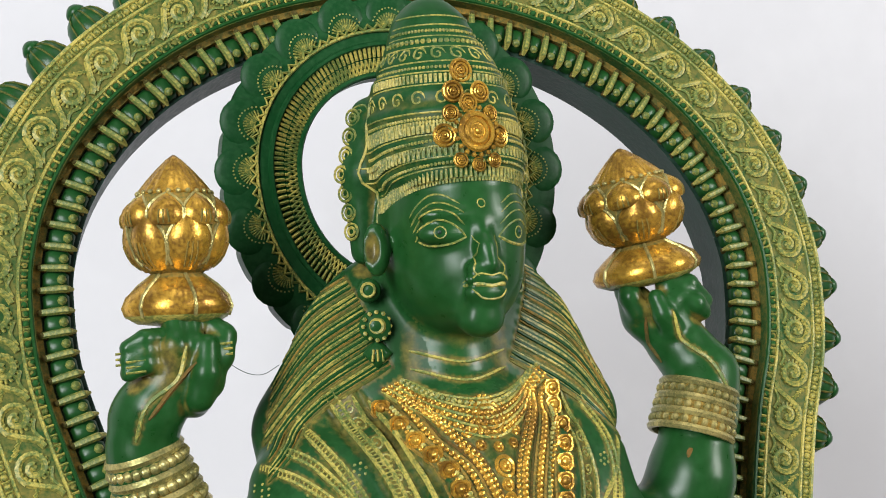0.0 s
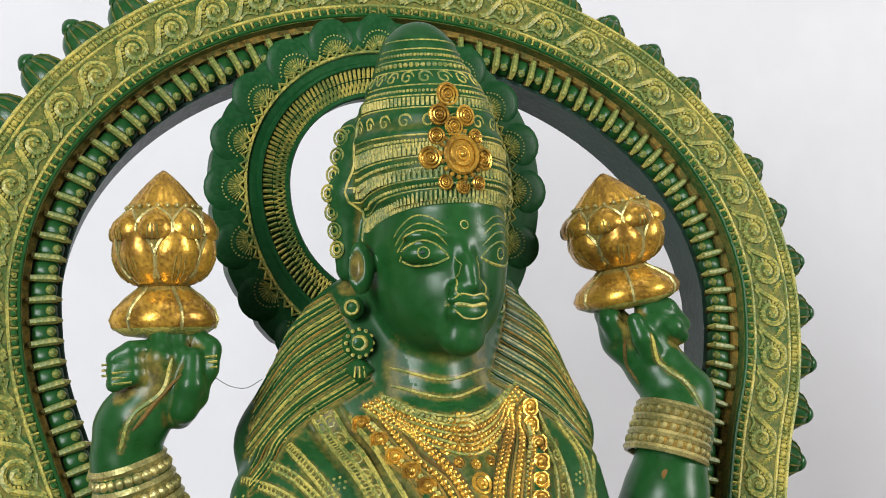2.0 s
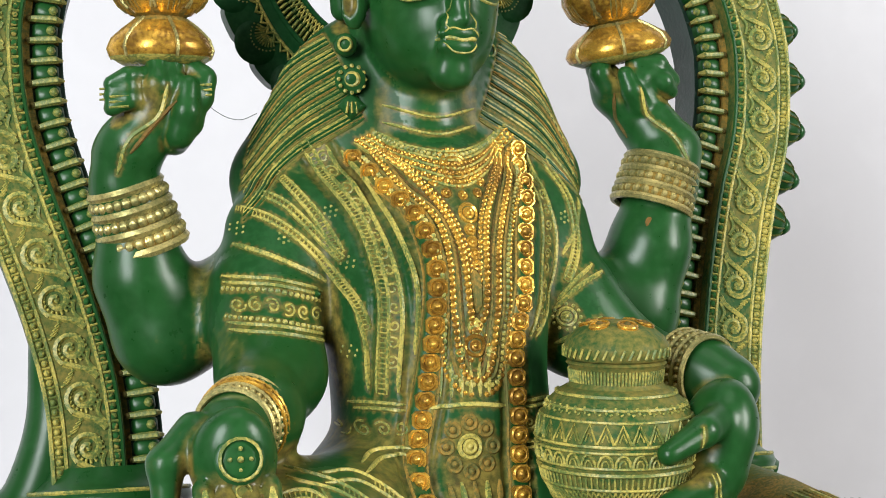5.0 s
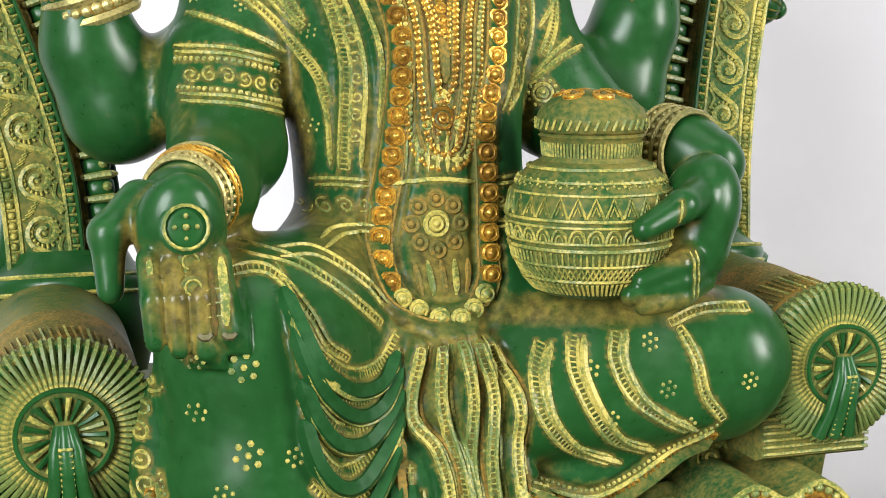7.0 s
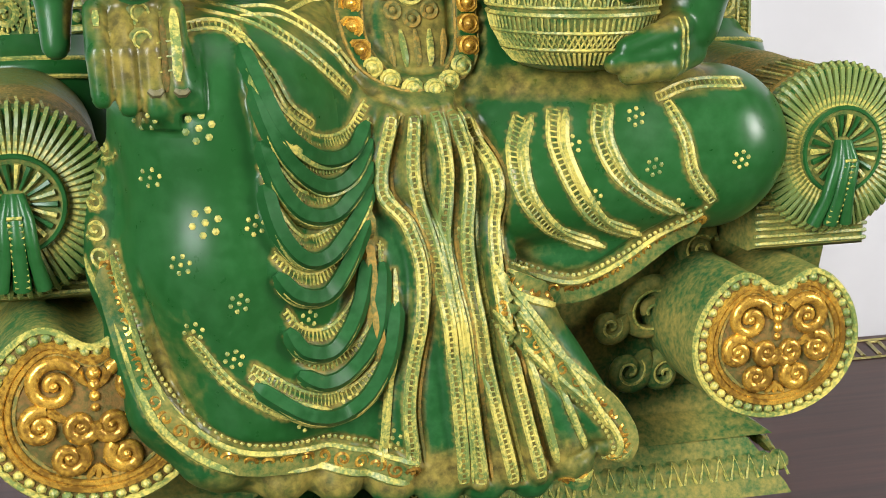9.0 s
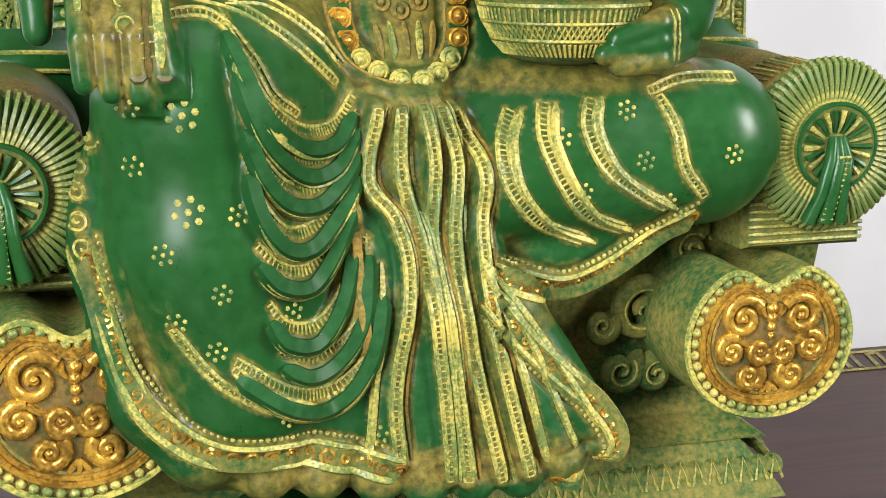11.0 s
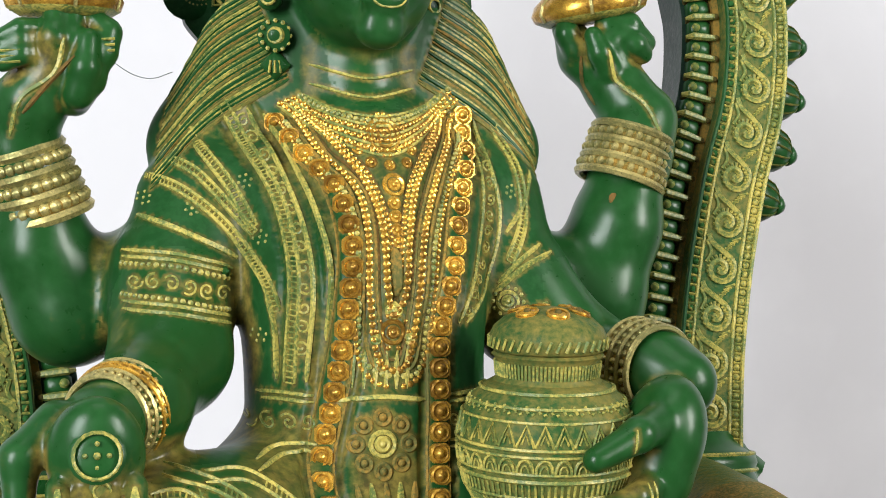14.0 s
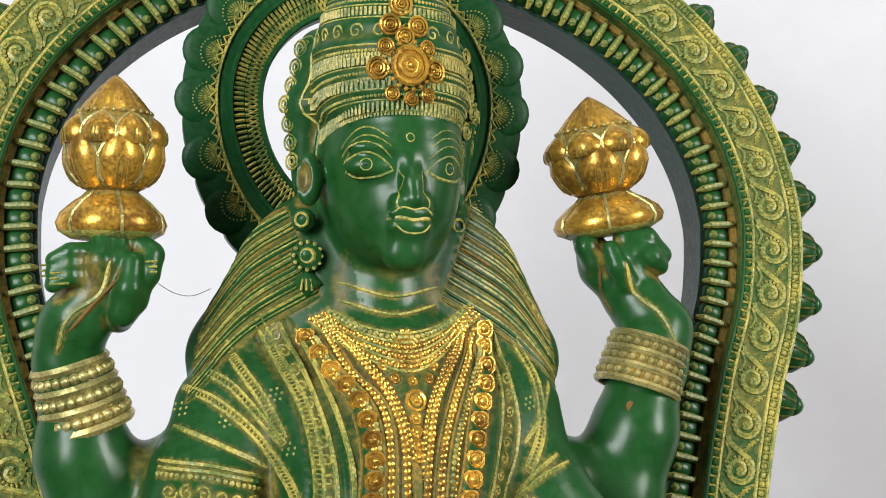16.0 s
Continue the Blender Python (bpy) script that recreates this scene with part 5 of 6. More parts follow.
# snail-shaped knobs round the outside
s = Shape()
s.lathe([(0.0112, -0.006), (0.0118, 0.0), (0.0114, 0.005), (0.0096, 0.0100), (0.0072, 0.0130), (0.0046, 0.0148), (0.0050, 0.0160), (0.0040, 0.0176), (0.0024, 0.0192), (0.0006, 0.0200)], G, (0, 0, 0), 16)
tip = Shape()
for k in range(5):
    w = radians(-50 + 25 * k)
    tip.tube([(r * math.sin(w), -r * math.cos(w), z) for r, z in ((0.0120, 0.0010), (0.0117, 0.0050), (0.0099, 0.0100), (0.0075, 0.0131), (0.0050, 0.0148))], (0.0003, 0.0005, 0.0005, 0.0005, 0.0003), FD, 4)
poses = [p for p in stations(0.0455, 0.0250, 0.0490) if p.translation.z > 0.335]
first = s.build("knob", arch, lower=0)
tip.build("ribs", first, lower=0)
first.matrix_local = poses[0]
repeat(first, poses[1:], arch)

# plain back posts that carry the arch
for sx in (-1, 1):
    s = Shape()
    c = curve([(MID + sx * 0.160, 0.500), (MID + sx * 0.160, 0.450), (MID + sx * 0.160, 0.415), (MID + sx * 0.168, 0.385), (MID + sx * 0.178, 0.372)], 20)
    s.tube([(x, 0.060, z) for x, z in c], np.linspace(0.008, 0.016, 20), G, 12)
    s.build("post", arch)
    s = Shape()
    c = (MID + sx * 0.143 + (0.006 if sx < 0 else 0), 0.046, 0.366)
    s.lathe([(0.0240, 0.030), (0.0262, 0.026), (0.0300, 0.022), (0.0345, 0.019), (0.0352, 0.016), (0.0335, 0.012), (0.0350, 0.008), (0.0335, -0.006), (0.0300, -0.020)], G, c, 36)
    for z, R in ((0.3860, 0.0338), (0.3790, 0.0348)):
        s.ring((c[0], c[1], z), R, 0.0009, Y, (0, 0, 1), 40, 5)
    s.build("foot", arch)

# the arch leans back a little
arch.matrix_world = pose(0, 0.0165, 0) @ pose(0, 0.0315, 0.44) @ pose(0, 0, 0, -11, 0, 0) @ pose(0, -0.0315, -0.44)

# ---- serpent hood behind the head ----
hood = thing("hood", "scalloped green serpent hood ring with yellow carved lines", "halo")


def oval(k, a, y=-0.004):
    """A point of the hood: k runs from its inner (0) to its outer edge (1)."""
    w = a
    return (-0.0035 + (0.0400 + 0.0335 * k) * math.cos(w), y, 0.630 + (0.0395 + 0.0330 * k) * math.sin(w) * (1.0 if math.sin(w) > 0 else 1.2))


span = np.linspace(radians(-62), radians(242), 240)
scallop = 1.04 - 0.11 * np.abs(np.sin((span - radians(-56)) * 16 / radians(292) * math.pi + math.pi / 2)) ** 6
s = Shape()
v = [oval(k * (e if k == 1 else 1), a, y) for k, y in ((0, 0.000), (0.5, -0.005), (1, -0.0025), (1, 0.010), (0, 0.010)) for a, e in zip(span, scallop)]
n = len(span)
s.add(v, [(r * n + i, r * n + i + 1, (r + 1) % 5 * n + i + 1, (r + 1) % 5 * n + i) for r in range(5) for i in range(n - 1)] + [tuple(r * n for r in range(5)), tuple(r * n + n - 1 for r in range(5))[::-1]], HG)
s.build("ring", hood)
for k, r, m in ((0.04, 0.0012, HG), (0.42, 0.0013, HG), (0.60, 0.0008, Y)):
    Shape().tube([oval(k, a, -0.0055 if k > 0.1 else -0.002) for a in span], r, m, 6).build("rim", hood)
s = Shape()
zig = np.linspace(span[0], span[-1], 150)
s.tube([oval(0.68 if i % 2 else 0.61, a, -0.0058) for i, a in enumerate(zig)], 0.0008, Y, 4)
for a in np.linspace(span[0], span[-1], 130):
    s.tube([oval(0.26, a, -0.0038), oval(0.40, a, -0.0054)], 0.0007, Y, 4)
    s.tube([oval(0.05, a, -0.0015), oval(0.24, a + 0.05, -0.0038)], 0.0005, Y, 4)
    s.tube([oval(0.05, a + 0.05, -0.0015), oval(0.24, a, -0.0038)], 0.0005, Y, 4)
tagged(s.build("engraving", hood, label="yellow zigzag and net pattern"), kind="stuff")
lobe = Shape().bead((0, 0, 0), 0.0105, HG, 0.16, (0, -1, 0), 20, 8)
fan = Shape()
for k in range(13):
    a = radians(-66 + 11 * k)
    fan.tube([(0.0024 * math.sin(a), -0.0016, -0.007 + 0.0024 * math.cos(a)), (0.0066 * math.sin(a), -0.0018, -0.007 + 0.0075 * math.cos(a))], 0.00040, Y, 4)
    fan.bead((0.0078 * math.sin(a), -0.0016, -0.007 + 0.0096 * math.cos(a)), 0.0005, Y, 0.8, seg=5, rings=3)
poses = []
for a in np.linspace(radians(-56), radians(236), 17):
    x, y, z = oval(0.82, a, -0.0030)
    poses.append(pose(x, y, z - BASE, 0, 90 - math.degrees(a), 0))
first = lobe.build("lobe", hood, lower=0)
fan.build("fan", first, lower=0)
first.matrix_local = poses[0]
repeat(first, poses[1:], hood)
hood.matrix_world = pose(0, 0.022, 0)


# ---- the lotus buds in the raised hands ----
BULB = [(0.0095, 0.0195), (0.0150, 0.0245), (0.0178, 0.0320), (0.0180, 0.0390), (0.0166, 0.0455), (0.0140, 0.0490), (0.0100, 0.0500)]


def petal(name, top, a, z0, z1, wide, bulge):
    """A pointed petal hugging the bulb, swollen in the middle, with a pale raised edge."""
    def at(u, t, lift):
        w = wide * math.sin(math.pi * (0.22 + 0.78 * t)) ** 0.75 * u
        z = z0 + (z1 - z0) * t
        r = float(np.interp(z, [p[1] for p in BULB], [p[0] for p in BULB])) + lift
        return (r * math.cos(a + w), r * math.sin(a + w), z)
    s = Shape()
    v = [at(-1 + j / 4, i / 8, bulge * (1 - (-1 + j / 4) ** 2) * math.sin(math.pi * (0.2 + 0.75 * i / 8)) - 0.0002) for i in range(9) for j in range(9)]
    s.add(v, [(i * 9 + j, i * 9 + j + 1, i * 9 + j + 10, i * 9 + j + 9) for i in range(8) for j in range(8)], AU)
    for d in (-0.3, 0.0, 0.3):
        s.tube([at(d * (1 - t), t, bulge * 0.9 * math.sin(math.pi * (0.2 + 0.75 * t))) for t in np.linspace(0.05, 0.45, 5)], 0.00035, O, 4)
    p = s.build(name, top, lower=0)
    e = Shape()
    e.tube([at(-1, t, 0) for t in np.linspace(0.1, 1, 9)] + [at(1, t, 0) for t in np.linspace(1, 0.1, 9)], 0.00075, BR, 5)
    e.build("edge", p, lower=0, label="pale worn petal edge")


def lotus_bud():
    top = thing("lotus_bud", "gilded lotus bud held upright in a raised hand", "lotus", "lotus buds")
    Shape().lathe([(0.006, 0.0), (0.0150, 0.0012), (0.0195, 0.0040), (0.0206, 0.0072), (0.0190, 0.0112), (0.0150, 0.0150), (0.0110, 0.0180), (0.0092, 0.0200)], AU, (0, 0, 0), 60, mats=[Y, Y, AU, AU, AU, AU, O], wave=lambda a, z: 0.05 * abs(math.sin(3 * a + 0.9)) - 0.02).build("drooping_petals", top, lower=0)
    s = Shape()
    for k in range(6):
        a = (k * math.pi - 0.9) / 3
        s.tube([(r * math.cos(a), r * math.sin(a), z) for r, z in ((0.0095, 0.0192), (0.0148, 0.0152), (0.0190, 0.0108), (0.0203, 0.0070), (0.0190, 0.0036))], 0.0008, BR, 5)
    s.build("seam", top, lower=0)
    Shape().lathe(BULB, O, (0, 0, 0), 36).build("bulb", top, lower=0)
    for k in range(6):
        petal("petal", top, k * math.pi / 3 - 1.35, 0.0205, 0.0430, 0.54, 0.0026)
    for k in range(8):
        petal("upper_petal", top, k * math.pi / 4 - 1.1, 0.0370, 0.0492, 0.42, 0.0034)
    s = Shape().lathe([(0.0132, 0.0485), (0.0138, 0.0500), (0.0130, 0.0512), (0.0105, 0.0545), (0.0066, 0.0590), (0.0028, 0.0628), (0.0006, 0.0645)], AU, (0, 0, 0), 64, wave=lambda a, z: 0.03 * math.cos(20 * a))
    s.build("tip", top, lower=0)
    s = Shape()
    for k in range(24):
        a = k * math.pi / 12
        s.bead((0.0138 * math.cos(a), 0.0138 * math.sin(a), 0.0498), 0.0011, BR, seg=6, rings=4)
    s.build("bead_ring", top, lower=0)
    return top


bud = lotus_bud()
bud.matrix_world = pose(-0.104, -0.037, 0.5635 - BASE)
other = copy_thing(bud, pose(0.1105, 0.010, 0.5745 - BASE, 0, -11, 0) @ pose(0, 0, 0, 0, 0, 30) @ Matrix.Diagonal((1.17, 1.17, 0.97, 1)))

# ---- the pot ----
pot = thing("pot", "round lidded treasure pot, carved green and yellow", "pot")
PROFILE = [(0.010, 0.3965), (0.018, 0.3985), (0.0228, 0.4035), (0.0270, 0.4110), (0.0290, 0.4190), (0.0295, 0.4265), (0.0282, 0.4335), (0.0250, 0.4395), (0.0212, 0.4430), (0.0185, 0.4445)]
PX, PY = 0.0520, -0.122


def girth(z):
    return float(np.interp(z, [p[1] for p in PROFILE], [p[0] for p in PROFILE]))


def on_pot(a, z, lift=0.0002):
    r = girth(z) + lift
    return (PX + r * math.sin(a), PY - r * math.cos(a), z)


Shape().lathe(PROFILE, FD, (PX, PY, 0), 48).build("body", pot)
Shape().lathe([(0.0184, 0.4440), (0.0166, 0.4465), (0.0172, 0.4515), (0.0186, 0.4530), (0.0176, 0.4540)], FD, (PX, PY, 0), 40).build("neck", pot)
lid = Shape().lathe([(0.0176, 0.4540), (0.0190, 0.4550), (0.0194, 0.4590), (0.0180, 0.4622), (0.0142, 0.4655), (0.0080, 0.4680), (0.001, 0.4688)], FD, (PX, PY, 0), 40).build("lid", pot)
turn = np.linspace(-2.2, 2.2, 70)
for z, r in ((0.4425, 0.0008), (0.4385, 0.0007), (0.4345, 0.0006), (0.4262, 0.0007), (0.4240, 0.0006), (0.4185, 0.0006), (0.4160, 0.0009), (0.4105, 0.0006), (0.4050, 0.0007)):
    Shape().tube([on_pot(a, z) for a in turn], r, Y, 5).build("band", pot)
s = Shape()
for i, a in enumerate(np.linspace(-2.2, 2.2, 60)):
    s.tube([on_pot(a, 0.4368 if i % 2 else 0.4395), on_pot(a + 0.035, 0.4372)], 0.0005, Y, 4)
    s.tube([on_pot(a, 0.4152), on_pot(a, 0.4112)], 0.0005, Y, 4)
    s.tube([on_pot(a, 0.4100), on_pot(a + 0.09, 0.4055)], 0.0004, Y, 4)
    s.tube([on_pot(a + 0.09, 0.4100), on_pot(a, 0.4055)], 0.0004, Y, 4)
    s.tube([(PX + 0.0169 * math.sin(a), PY - 0.0169 * math.cos(a), 0.4462), (PX + 0.0174 * math.sin(a), PY - 0.0174 * math.cos(a), 0.4510)], 0.0005, Y, 4)
    s.tube([on_pot(a, 0.4040), on_pot(a + 0.03, 0.4000)], 0.0006, Y, 4)
for a in np.linspace(-2.2, 2.2, 22):
    s.tube([on_pot(a - 0.10, 0.4270), on_pot(a, 0.4338), on_pot(a + 0.10, 0.4270)], 0.0006, Y, 4)
    s.tube([on_pot(a - 0.045, 0.4280), on_pot(a, 0.4310), on_pot(a + 0.045, 0.4280)], 0.0004, Y, 4)
    s.tube([on_pot(a + 0.09 * math.cos(t), 0.4190 + 0.0042 * math.sin(t)) for t in np.linspace(0, math.pi, 8)], 0.0006, Y, 4)
    s.tube([on_pot(a + 0.045 * math.cos(t), 0.4190 + 0.0024 * math.sin(t)) for t in np.linspace(0, math.pi, 6)], 0.0004, Y, 4)
tagged(s.build("engraving", pot, label="yellow zigzag and arch pattern"), kind="stuff")
s = Shape()
for a in np.linspace(0, 2 * math.pi, 40)[:-1]:
    s.tube([(PX + 0.0195 * math.sin(a), PY - 0.0195 * math.cos(a), 0.4556), (PX + 0.0195 * math.sin(a + 0.08), PY - 0.0195 * math.cos(a + 0.08), 0.4590)], 0.0006, Y, 4)
s.build("rim_pattern", lid)
for k in range(6):
    a = k * math.pi / 3
    s = Shape()
    c = (PX + 0.0102 * math.sin(a), PY - 0.0102 * math.cos(a), 0.4664)
    ax = (0.3 * math.sin(a), -0.3 * math.cos(a), 1)
    s.bead(c, 0.0041, AU, 0.35, ax, 14, 5)
    s.ring((c[0], c[1], c[2] + 0.001), 0.0034, 0.0006, AU, ax, 16, 5)
    s.bead((c[0], c[1], c[2] + 0.0014), 0.0013, BN, 0.8, ax, 8, 4)
    s.build("coin", lid)

# ---- throne ----
throne = thing("throne", "carved green and yellow brass throne with bolsters and scroll fronts", "throne")


def moulding(x0, x1, profile, m, name):
    """A course of the plinth: (y, z) corners at the front, running round three sides."""
    s = Shape()
    n = len(profile)
    out = [max(-p[0] for p in profile) + p[0] for p in profile]
    v = []
    for k, (y, z) in enumerate(profile):
        e = -out[k]
        v += [(x0 - e + 0.0, 0.08, z), (x0 - e, y, z), (x1 + e, y, z), (x1 + e, 0.08, z)]
    f = [(k * 4 + j, k * 4 + j + 1, k * 4 + j + 5, k * 4 + j + 4) for k in range(n - 1) for j in range(3)]
    f += [(k * 4 + 3, k * 4, k * 4 + 4, k * 4 + 7) for k in range(n - 1)] + [(0, 1, 2, 3), tuple((n - 1) * 4 + j for j in (3, 2, 1, 0))]
    s.add(v, f, m)
    return s.build(name, throne, smooth=False)


moulding(-0.172, 0.170, [(-0.085, 0.268), (-0.092, 0.335)], FD, "seat_block")
moulding(-0.128, 0.146, [(-0.100, 0.250), (-0.088, 0.258), (-0.086, 0.268)], FD, "hollow")
moulding(-0.130, 0.149, [(-0.094, 0.222), (-0.112, 0.230), (-0.110, 0.234), (-0.098, 0.250)], FD, "lotus_course")
moulding(-0.130, 0.147, [(-0.104, 0.160), (-0.106, 0.180), (-0.092, 0.200), (-0.096, 0.212), (-0.094, 0.222)], FD, "plinth")
for k in range(43):
    x = -0.122 + 0.0064 * k
    s = Shape()
    s.bead((x, -0.104, 0.2405), 0.0044, FD, 0.55, (0, -0.75, 0.6), 10, 5)
    s.tube([(x - 0.0024, -0.1085, 0.2360), (x, -0.1045, 0.2440), (x + 0.0024, -0.1085, 0.2360)], 0.0006, Y, 4)
    s.build("leaf", throne)
for k in range(20):
    y = -0.085 + 0.0075 * k
    s = Shape()
    s.bead((0.1510, y, 0.2400), 0.0044, FD, 0.55, (0.75, 0, 0.6), 10, 5)
    s.tube([(0.1553, y - 0.0024, 0.2360), (0.1513, y, 0.2440), (0.1553, y + 0.0024, 0.2360)], 0.0006, Y, 4)
    s.build("leaf", throne)
TURNED = Matrix.Rotation(radians(90), 3, "X")


def bolster(x, y, z, yaw, tongue):
    """A stuffed roll: fluted round end, a boss with a hanging strap, and a brown band behind."""
    root = Shape().lathe([(0.0290, 0.002), (0.0300, 0), (0.0296, -0.004), (0.0265, -0.012), (0.0255, -0.020), (0.0270, -0.034), (0.0285, -0.060), (0.0285, -0.150)], C, (0, 0, 0), 48, TURNED,
                  mats=[FD, FD, FD, O, O, O, FD]).build("bolster", throne, lower=0)
    root.matrix_local = pose(x, y, z - BASE, 0, 0, yaw)
    s = Shape()
    s.tube([(r, -d, 0) for r, d in ((0.0150, 0.0030), (0.0220, 0.0036), (0.0285, 0.0026), (0.0302, 0.0), (0.0292, -0.005))], 0.0010, Y, 5)
    repeat(s.build("flute", root, lower=0), [pose(0, 0, 0, 0, 5.625 * k, 0) for k in range(1, 64)], root)
    Shape().lathe([(0.0155, -0.001), (0.0155, 0.0050), (0.0145, 0.0066), (0.0125, 0.0060), (0.0060, 0.0048), (0.001, 0.0055)], FD, (0, 0, 0), 32, TURNED).build("boss", root, lower=0)
    s = Shape()
    for k in range(22):
        a = 2 * math.pi * k / 22
        s.tube([(r * math.cos(a), -d, r * math.sin(a)) for r, d in ((0.0050, 0.0052), (0.0090, 0.0066), (0.0128, 0.0068))], (0.0005, 0.0008, 0.0011), Y if k % 2 else G, 5)
    s.ring((0, -0.0062, 0), 0.0150, 0.0009, G, (0, -1, 0), 32, 6)
    s.build("petals", root, lower=0)
    for d, m, r in ((-0.0042, G, 0.0022), (0.0, G, 0.0026), (0.0042, G, 0.0022)):
        Shape().tube([(d * 0.4, -0.006, 0.003), (d * 0.8 + tongue * 0.3, -0.0100, -0.004), (d + tongue * 0.7, -0.0090, -0.016), (d * 1.5 + tongue, -0.0065, -0.026)], (r * 0.8, r, r, r * 1.2), m, 8).build("strap", root, lower=0)
    s = Shape()
    for k in range(12):
        t = k / 11
        s.tube([(-0.0022 + tongue * t, -0.0118 + 0.003 * t, -0.003 - 0.022 * t), (0.0022 + tongue * t, -0.0118 + 0.003 * t, -0.003 - 0.022 * t)], 0.0007, Y, 4)
    s.build("strap_ridges", root, lower=0)
    s = Shape()
    for k in range(40):
        a = math.pi * (k / 39) * 1.2 - 0.3
        s.tube([(0.0266 * math.cos(a), 0.016, 0.0266 * math.sin(a)), (0.0276 * math.cos(a + 0.06), 0.034, 0.0276 * math.sin(a + 0.06))], 0.0005, Y if k % 3 == 0 else O, 4)
    s.build("band_pattern", root, lower=0)


bolster(0.1515, -0.122, 0.3655, 1, -0.004)
bolster(-0.1290, -0.125, 0.3620, 0, 0.001)


for x, yaw in ((0.1455, 1), (-0.1270, 0)):
    root = Shape().slab([(-0.0225, -0.014), (0.0245, -0.014), (0.0245, 0.016), (-0.0225, 0.016)], 0.0, 0.10, FD, 0.003).build("cushion", throne, lower=0)
    root.matrix_local = pose(x, -0.1185, 0.342 - BASE, 0, 0, yaw)
    first = Shape().tube([(-0.0215, -0.0004, 0), (0.0235, -0.0004, 0)], 0.0008, Y, 5).build("flute", root, lower=0)
    first.matrix_local = pose(0, 0, -0.011)
    repeat(first, [pose(0, 0, -0.011 + 0.0027 * k) for k in range(1, 9)], root)


def heart(R, n=64):
    """A broad heart: a round with a dip at the top, as (x, z)."""
    out = []
    for a in np.arange(n) * 2 * math.pi / n:
        dip = 0.36 * math.exp(-((a - math.pi / 2) / 0.34) ** 2)
        out.append((R * (1.06 - 0.04 * math.sin(a)) * math.cos(a) * (1 - 0.2 * dip), R * (1 - dip) * math.sin(a) * 0.97))
    return out


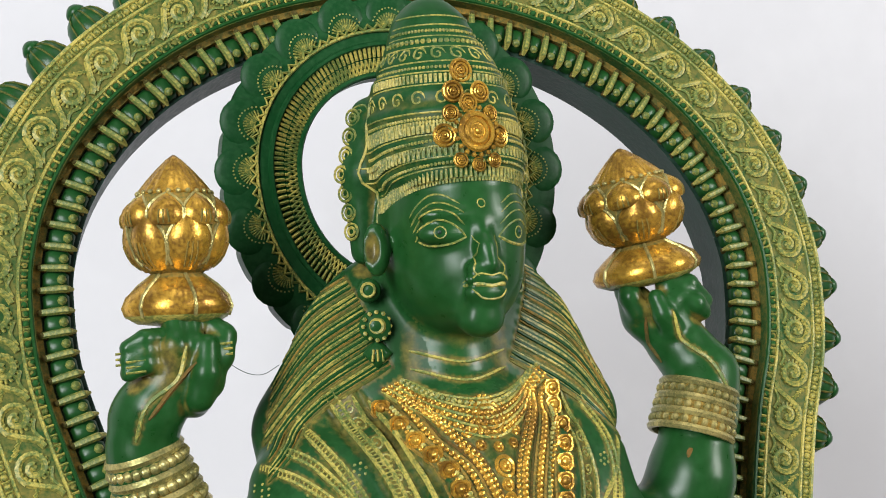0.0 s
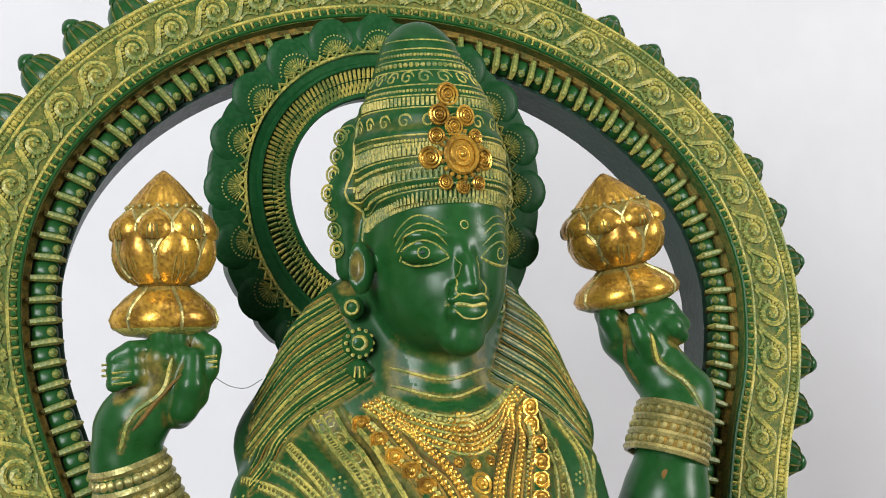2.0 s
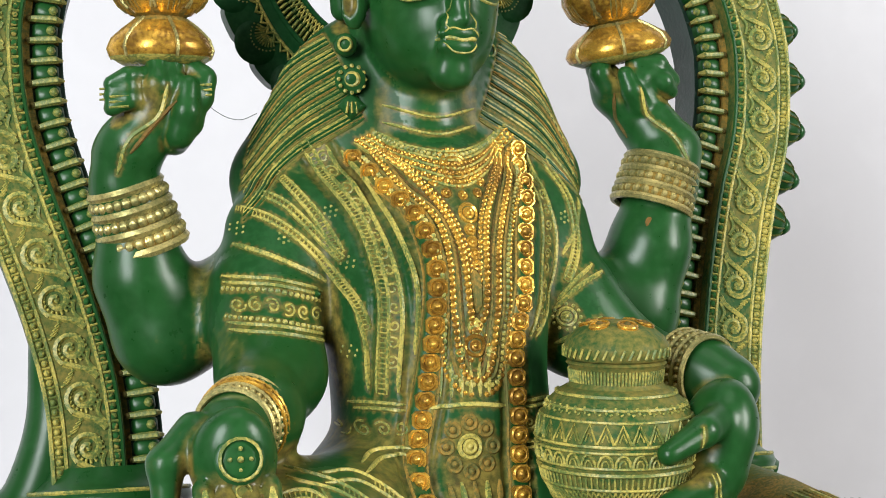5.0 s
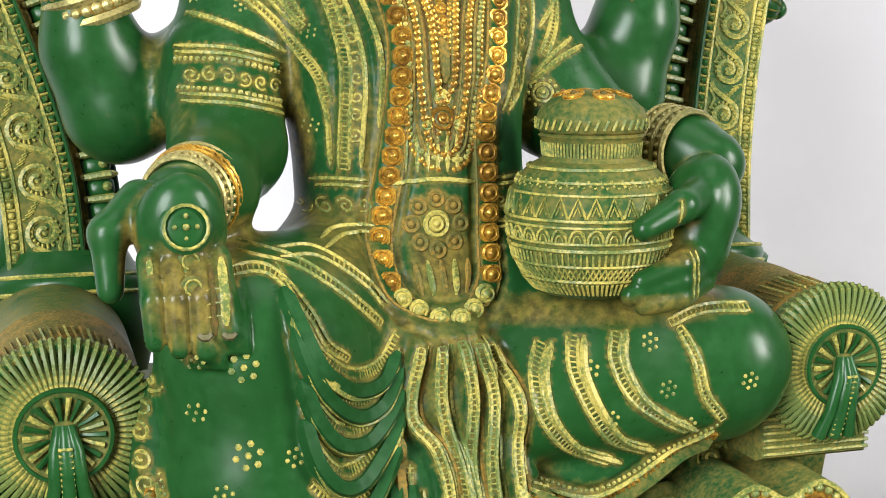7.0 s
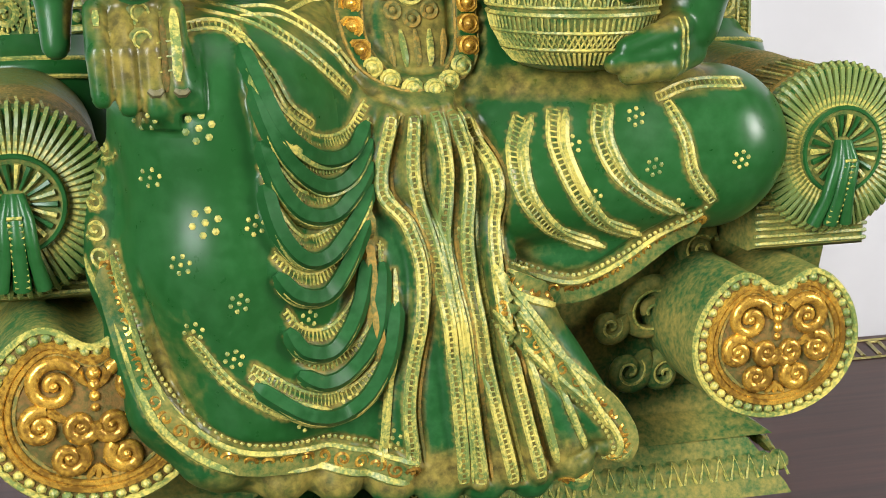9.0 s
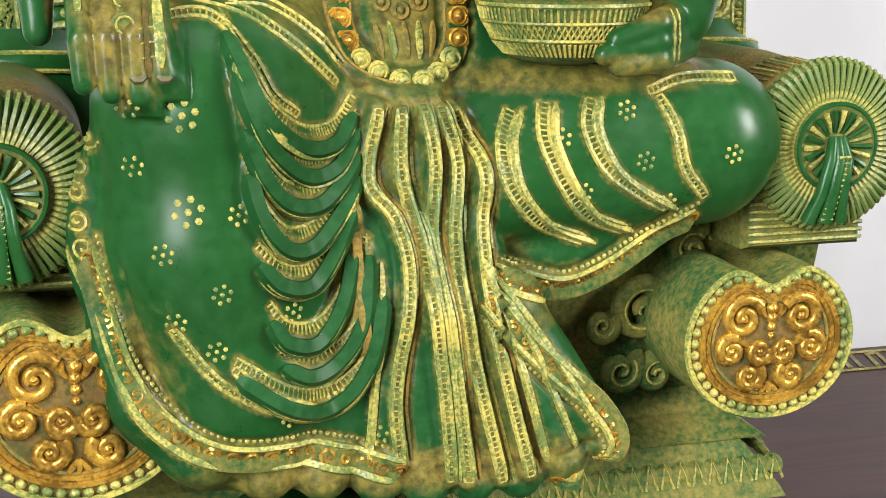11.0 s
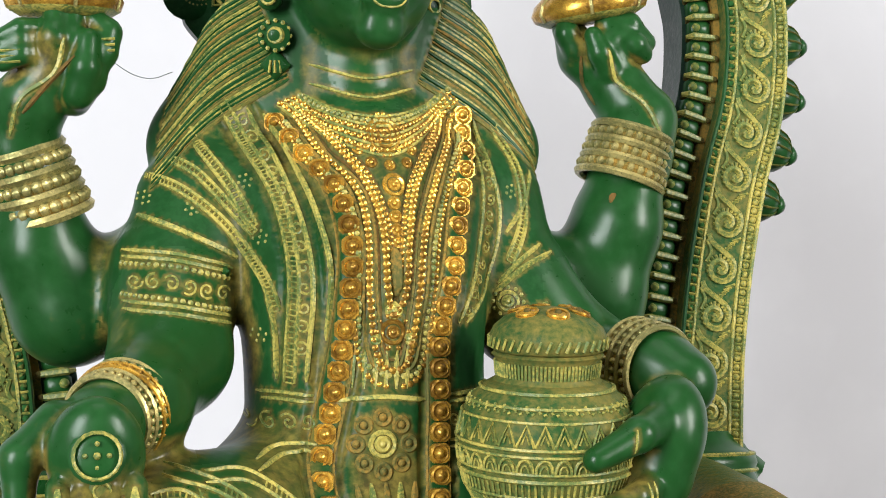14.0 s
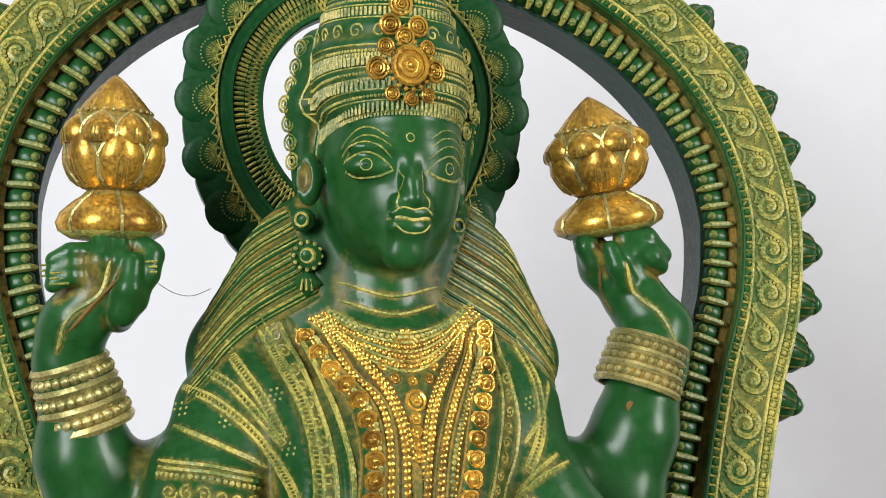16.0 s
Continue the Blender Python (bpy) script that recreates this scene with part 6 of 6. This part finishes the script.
def scroll_front(x, y, z, R, yaw):
    root = Shape().slab(heart(R), 0.0, 0.075, FD, 0.003).build("scroll_roll", throne, lower=0)
    root.matrix_local = pose(x, y, z - BASE, 0, 0, yaw)
    # olive-brown ground, darkened further: the front's shadow is in its colour
    Shape().slab(heart(R * 0.93), -0.0007, 0.004, BN, 0.0005).build('plate', root, lower=0)
    for k, r, m in ((0.965, 0.0012, Y), (0.80, 0.0015, AU), (0.735, 0.0012, AU), (0.68, 0.0008, O)):
        Shape().tube([(px, -0.0005, pz) for px, pz in heart(R * k)], r, m, 6, True).build("rim", root, lower=0)
    s = Shape()
    ring = np.array(heart(R * 0.885) + heart(R * 0.885)[:1])
    for p in spaced(ring, 0.0041)[:-1]:
        s.bead((p[0], -0.0006, p[1]), 0.0018, Y, 0.9, seg=7, rings=4)
    s.build("bead_border", root, lower=0)
    for u, v, q, hand, start in ((-0.36, 0.26, 0.25, 1, 0.6), (0.36, 0.26, 0.25, -1, 2.6), (-0.50, -0.12, 0.17, 1, 1.2), (0.50, -0.12, 0.17, -1, 1.9), (-0.14, -0.14, 0.15, -1, 0.2), (0.14, -0.14, 0.15, 1, 2.9), (-0.26, -0.44, 0.16, -1, 0.8), (0.26, -0.44, 0.16, 1, 2.3)):
        s = Shape()
        c = wound(q * R, 1.5, 0.15, start, hand) + np.array([u * R, v * R])
        s.tube([(a, -0.0012, b) for a, b in c], np.linspace(0.0024, 0.0014, len(c)), AU, 8)
        s.bead((u * R, -0.001, v * R), 0.0020, AU)
        tail = curve([tuple(c[0]), (c[0][0] * 0.7, c[0][1] - 0.10 * R), (c[0][0] * 0.35, c[0][1] - 0.16 * R)], 8)
        s.tube([(a, -0.0008, b) for a, b in tail], np.linspace(0.0020, 0.0006, 8), AU, 6)
        s.build("scroll", root, lower=0)
    s = Shape()
    for k in range(4):
        s.bead((0, -0.001, (0.36 - 0.11 * k) * R), (0.0024, 0.0021, 0.0018, 0.0015)[k], AU, 0.8)
    for d in (-0.0022, 0, 0.0022):
        s.tube([(0, -0.001, -0.52 * R), (d, -0.001, -0.60 * R), (d * 1.6, -0.001, -0.66 * R)], (0.0006, 0.0014, 0.0006), AU, 6)
    s.build("stem", root, lower=0)
    s = Shape()
    for p, q in zip(heart(R * 1.006, 90), heart(R * 0.985, 90)):
        s.tube([(p[0], 0.006, p[1]), (p[0], 0.016, p[1])], 0.0008, Y, 4)
    tagged(s.build("edge_leaves", root, lower=0), kind="stuff")


scroll_front(0.1258, -0.135, 0.3005, 0.0302, -1)
scroll_front(-0.1090, -0.140, 0.2985, 0.0335, 0)

# leafy scrolls on the seat beside the robe, a step under the hem
for x, z, R, h in ((0.094, 0.302, 0.012, 1), (0.086, 0.280, 0.008, -1), (0.100, 0.278, 0.007, 1), (0.078, 0.298, 0.006, -1), (0.112, 0.325, 0.008, 1)):
    s = Shape()
    c = wound(R, 1.4, 0.15, 0.8, h)
    s.tube([(x + a, -0.097, z + b) for a, b in c], np.linspace(0.0036, 0.0016, len(c)), FD, 8)
    s.tube([(x + a * 0.8, -0.0995, z + b * 0.8) for a, b in c], 0.0006, Y, 5)
    s.build("leaf_scroll", throne)
s = Shape()
for k in range(26):
    x = 0.06 + 0.0042 * k
    s.tube([(x, -0.094, 0.3345), (x + 0.003, -0.0945, 0.3270)], 0.0009, Y, 4)
tagged(s.build("fringe", throne), kind="stuff")
Shape().lathe([(0.030, 0.222), (0.034, 0.232), (0.032, 0.244), (0.026, 0.252), (0.010, 0.256)], G, (-0.036, -0.128, 0), 32).build("footrest", throne)
Shape().lathe([(0.036, 0.160), (0.038, 0.175), (0.030, 0.190), (0.026, 0.210), (0.033, 0.2215)], C, (-0.036, -0.128, 0), 32).build("footrest_stem", throne)

# a stray fibre between hand and hair
thread = tagged(Shape().tube(curve([(-0.0868, -0.044, 0.5490), (-0.0800, -0.042, 0.5450), (-0.0730, -0.038, 0.5440), (-0.0655, -0.030, 0.5470)], 16), 0.00013, DK, 4).build("thread"), "thin dark loose fibre caught on the statue", "thread")
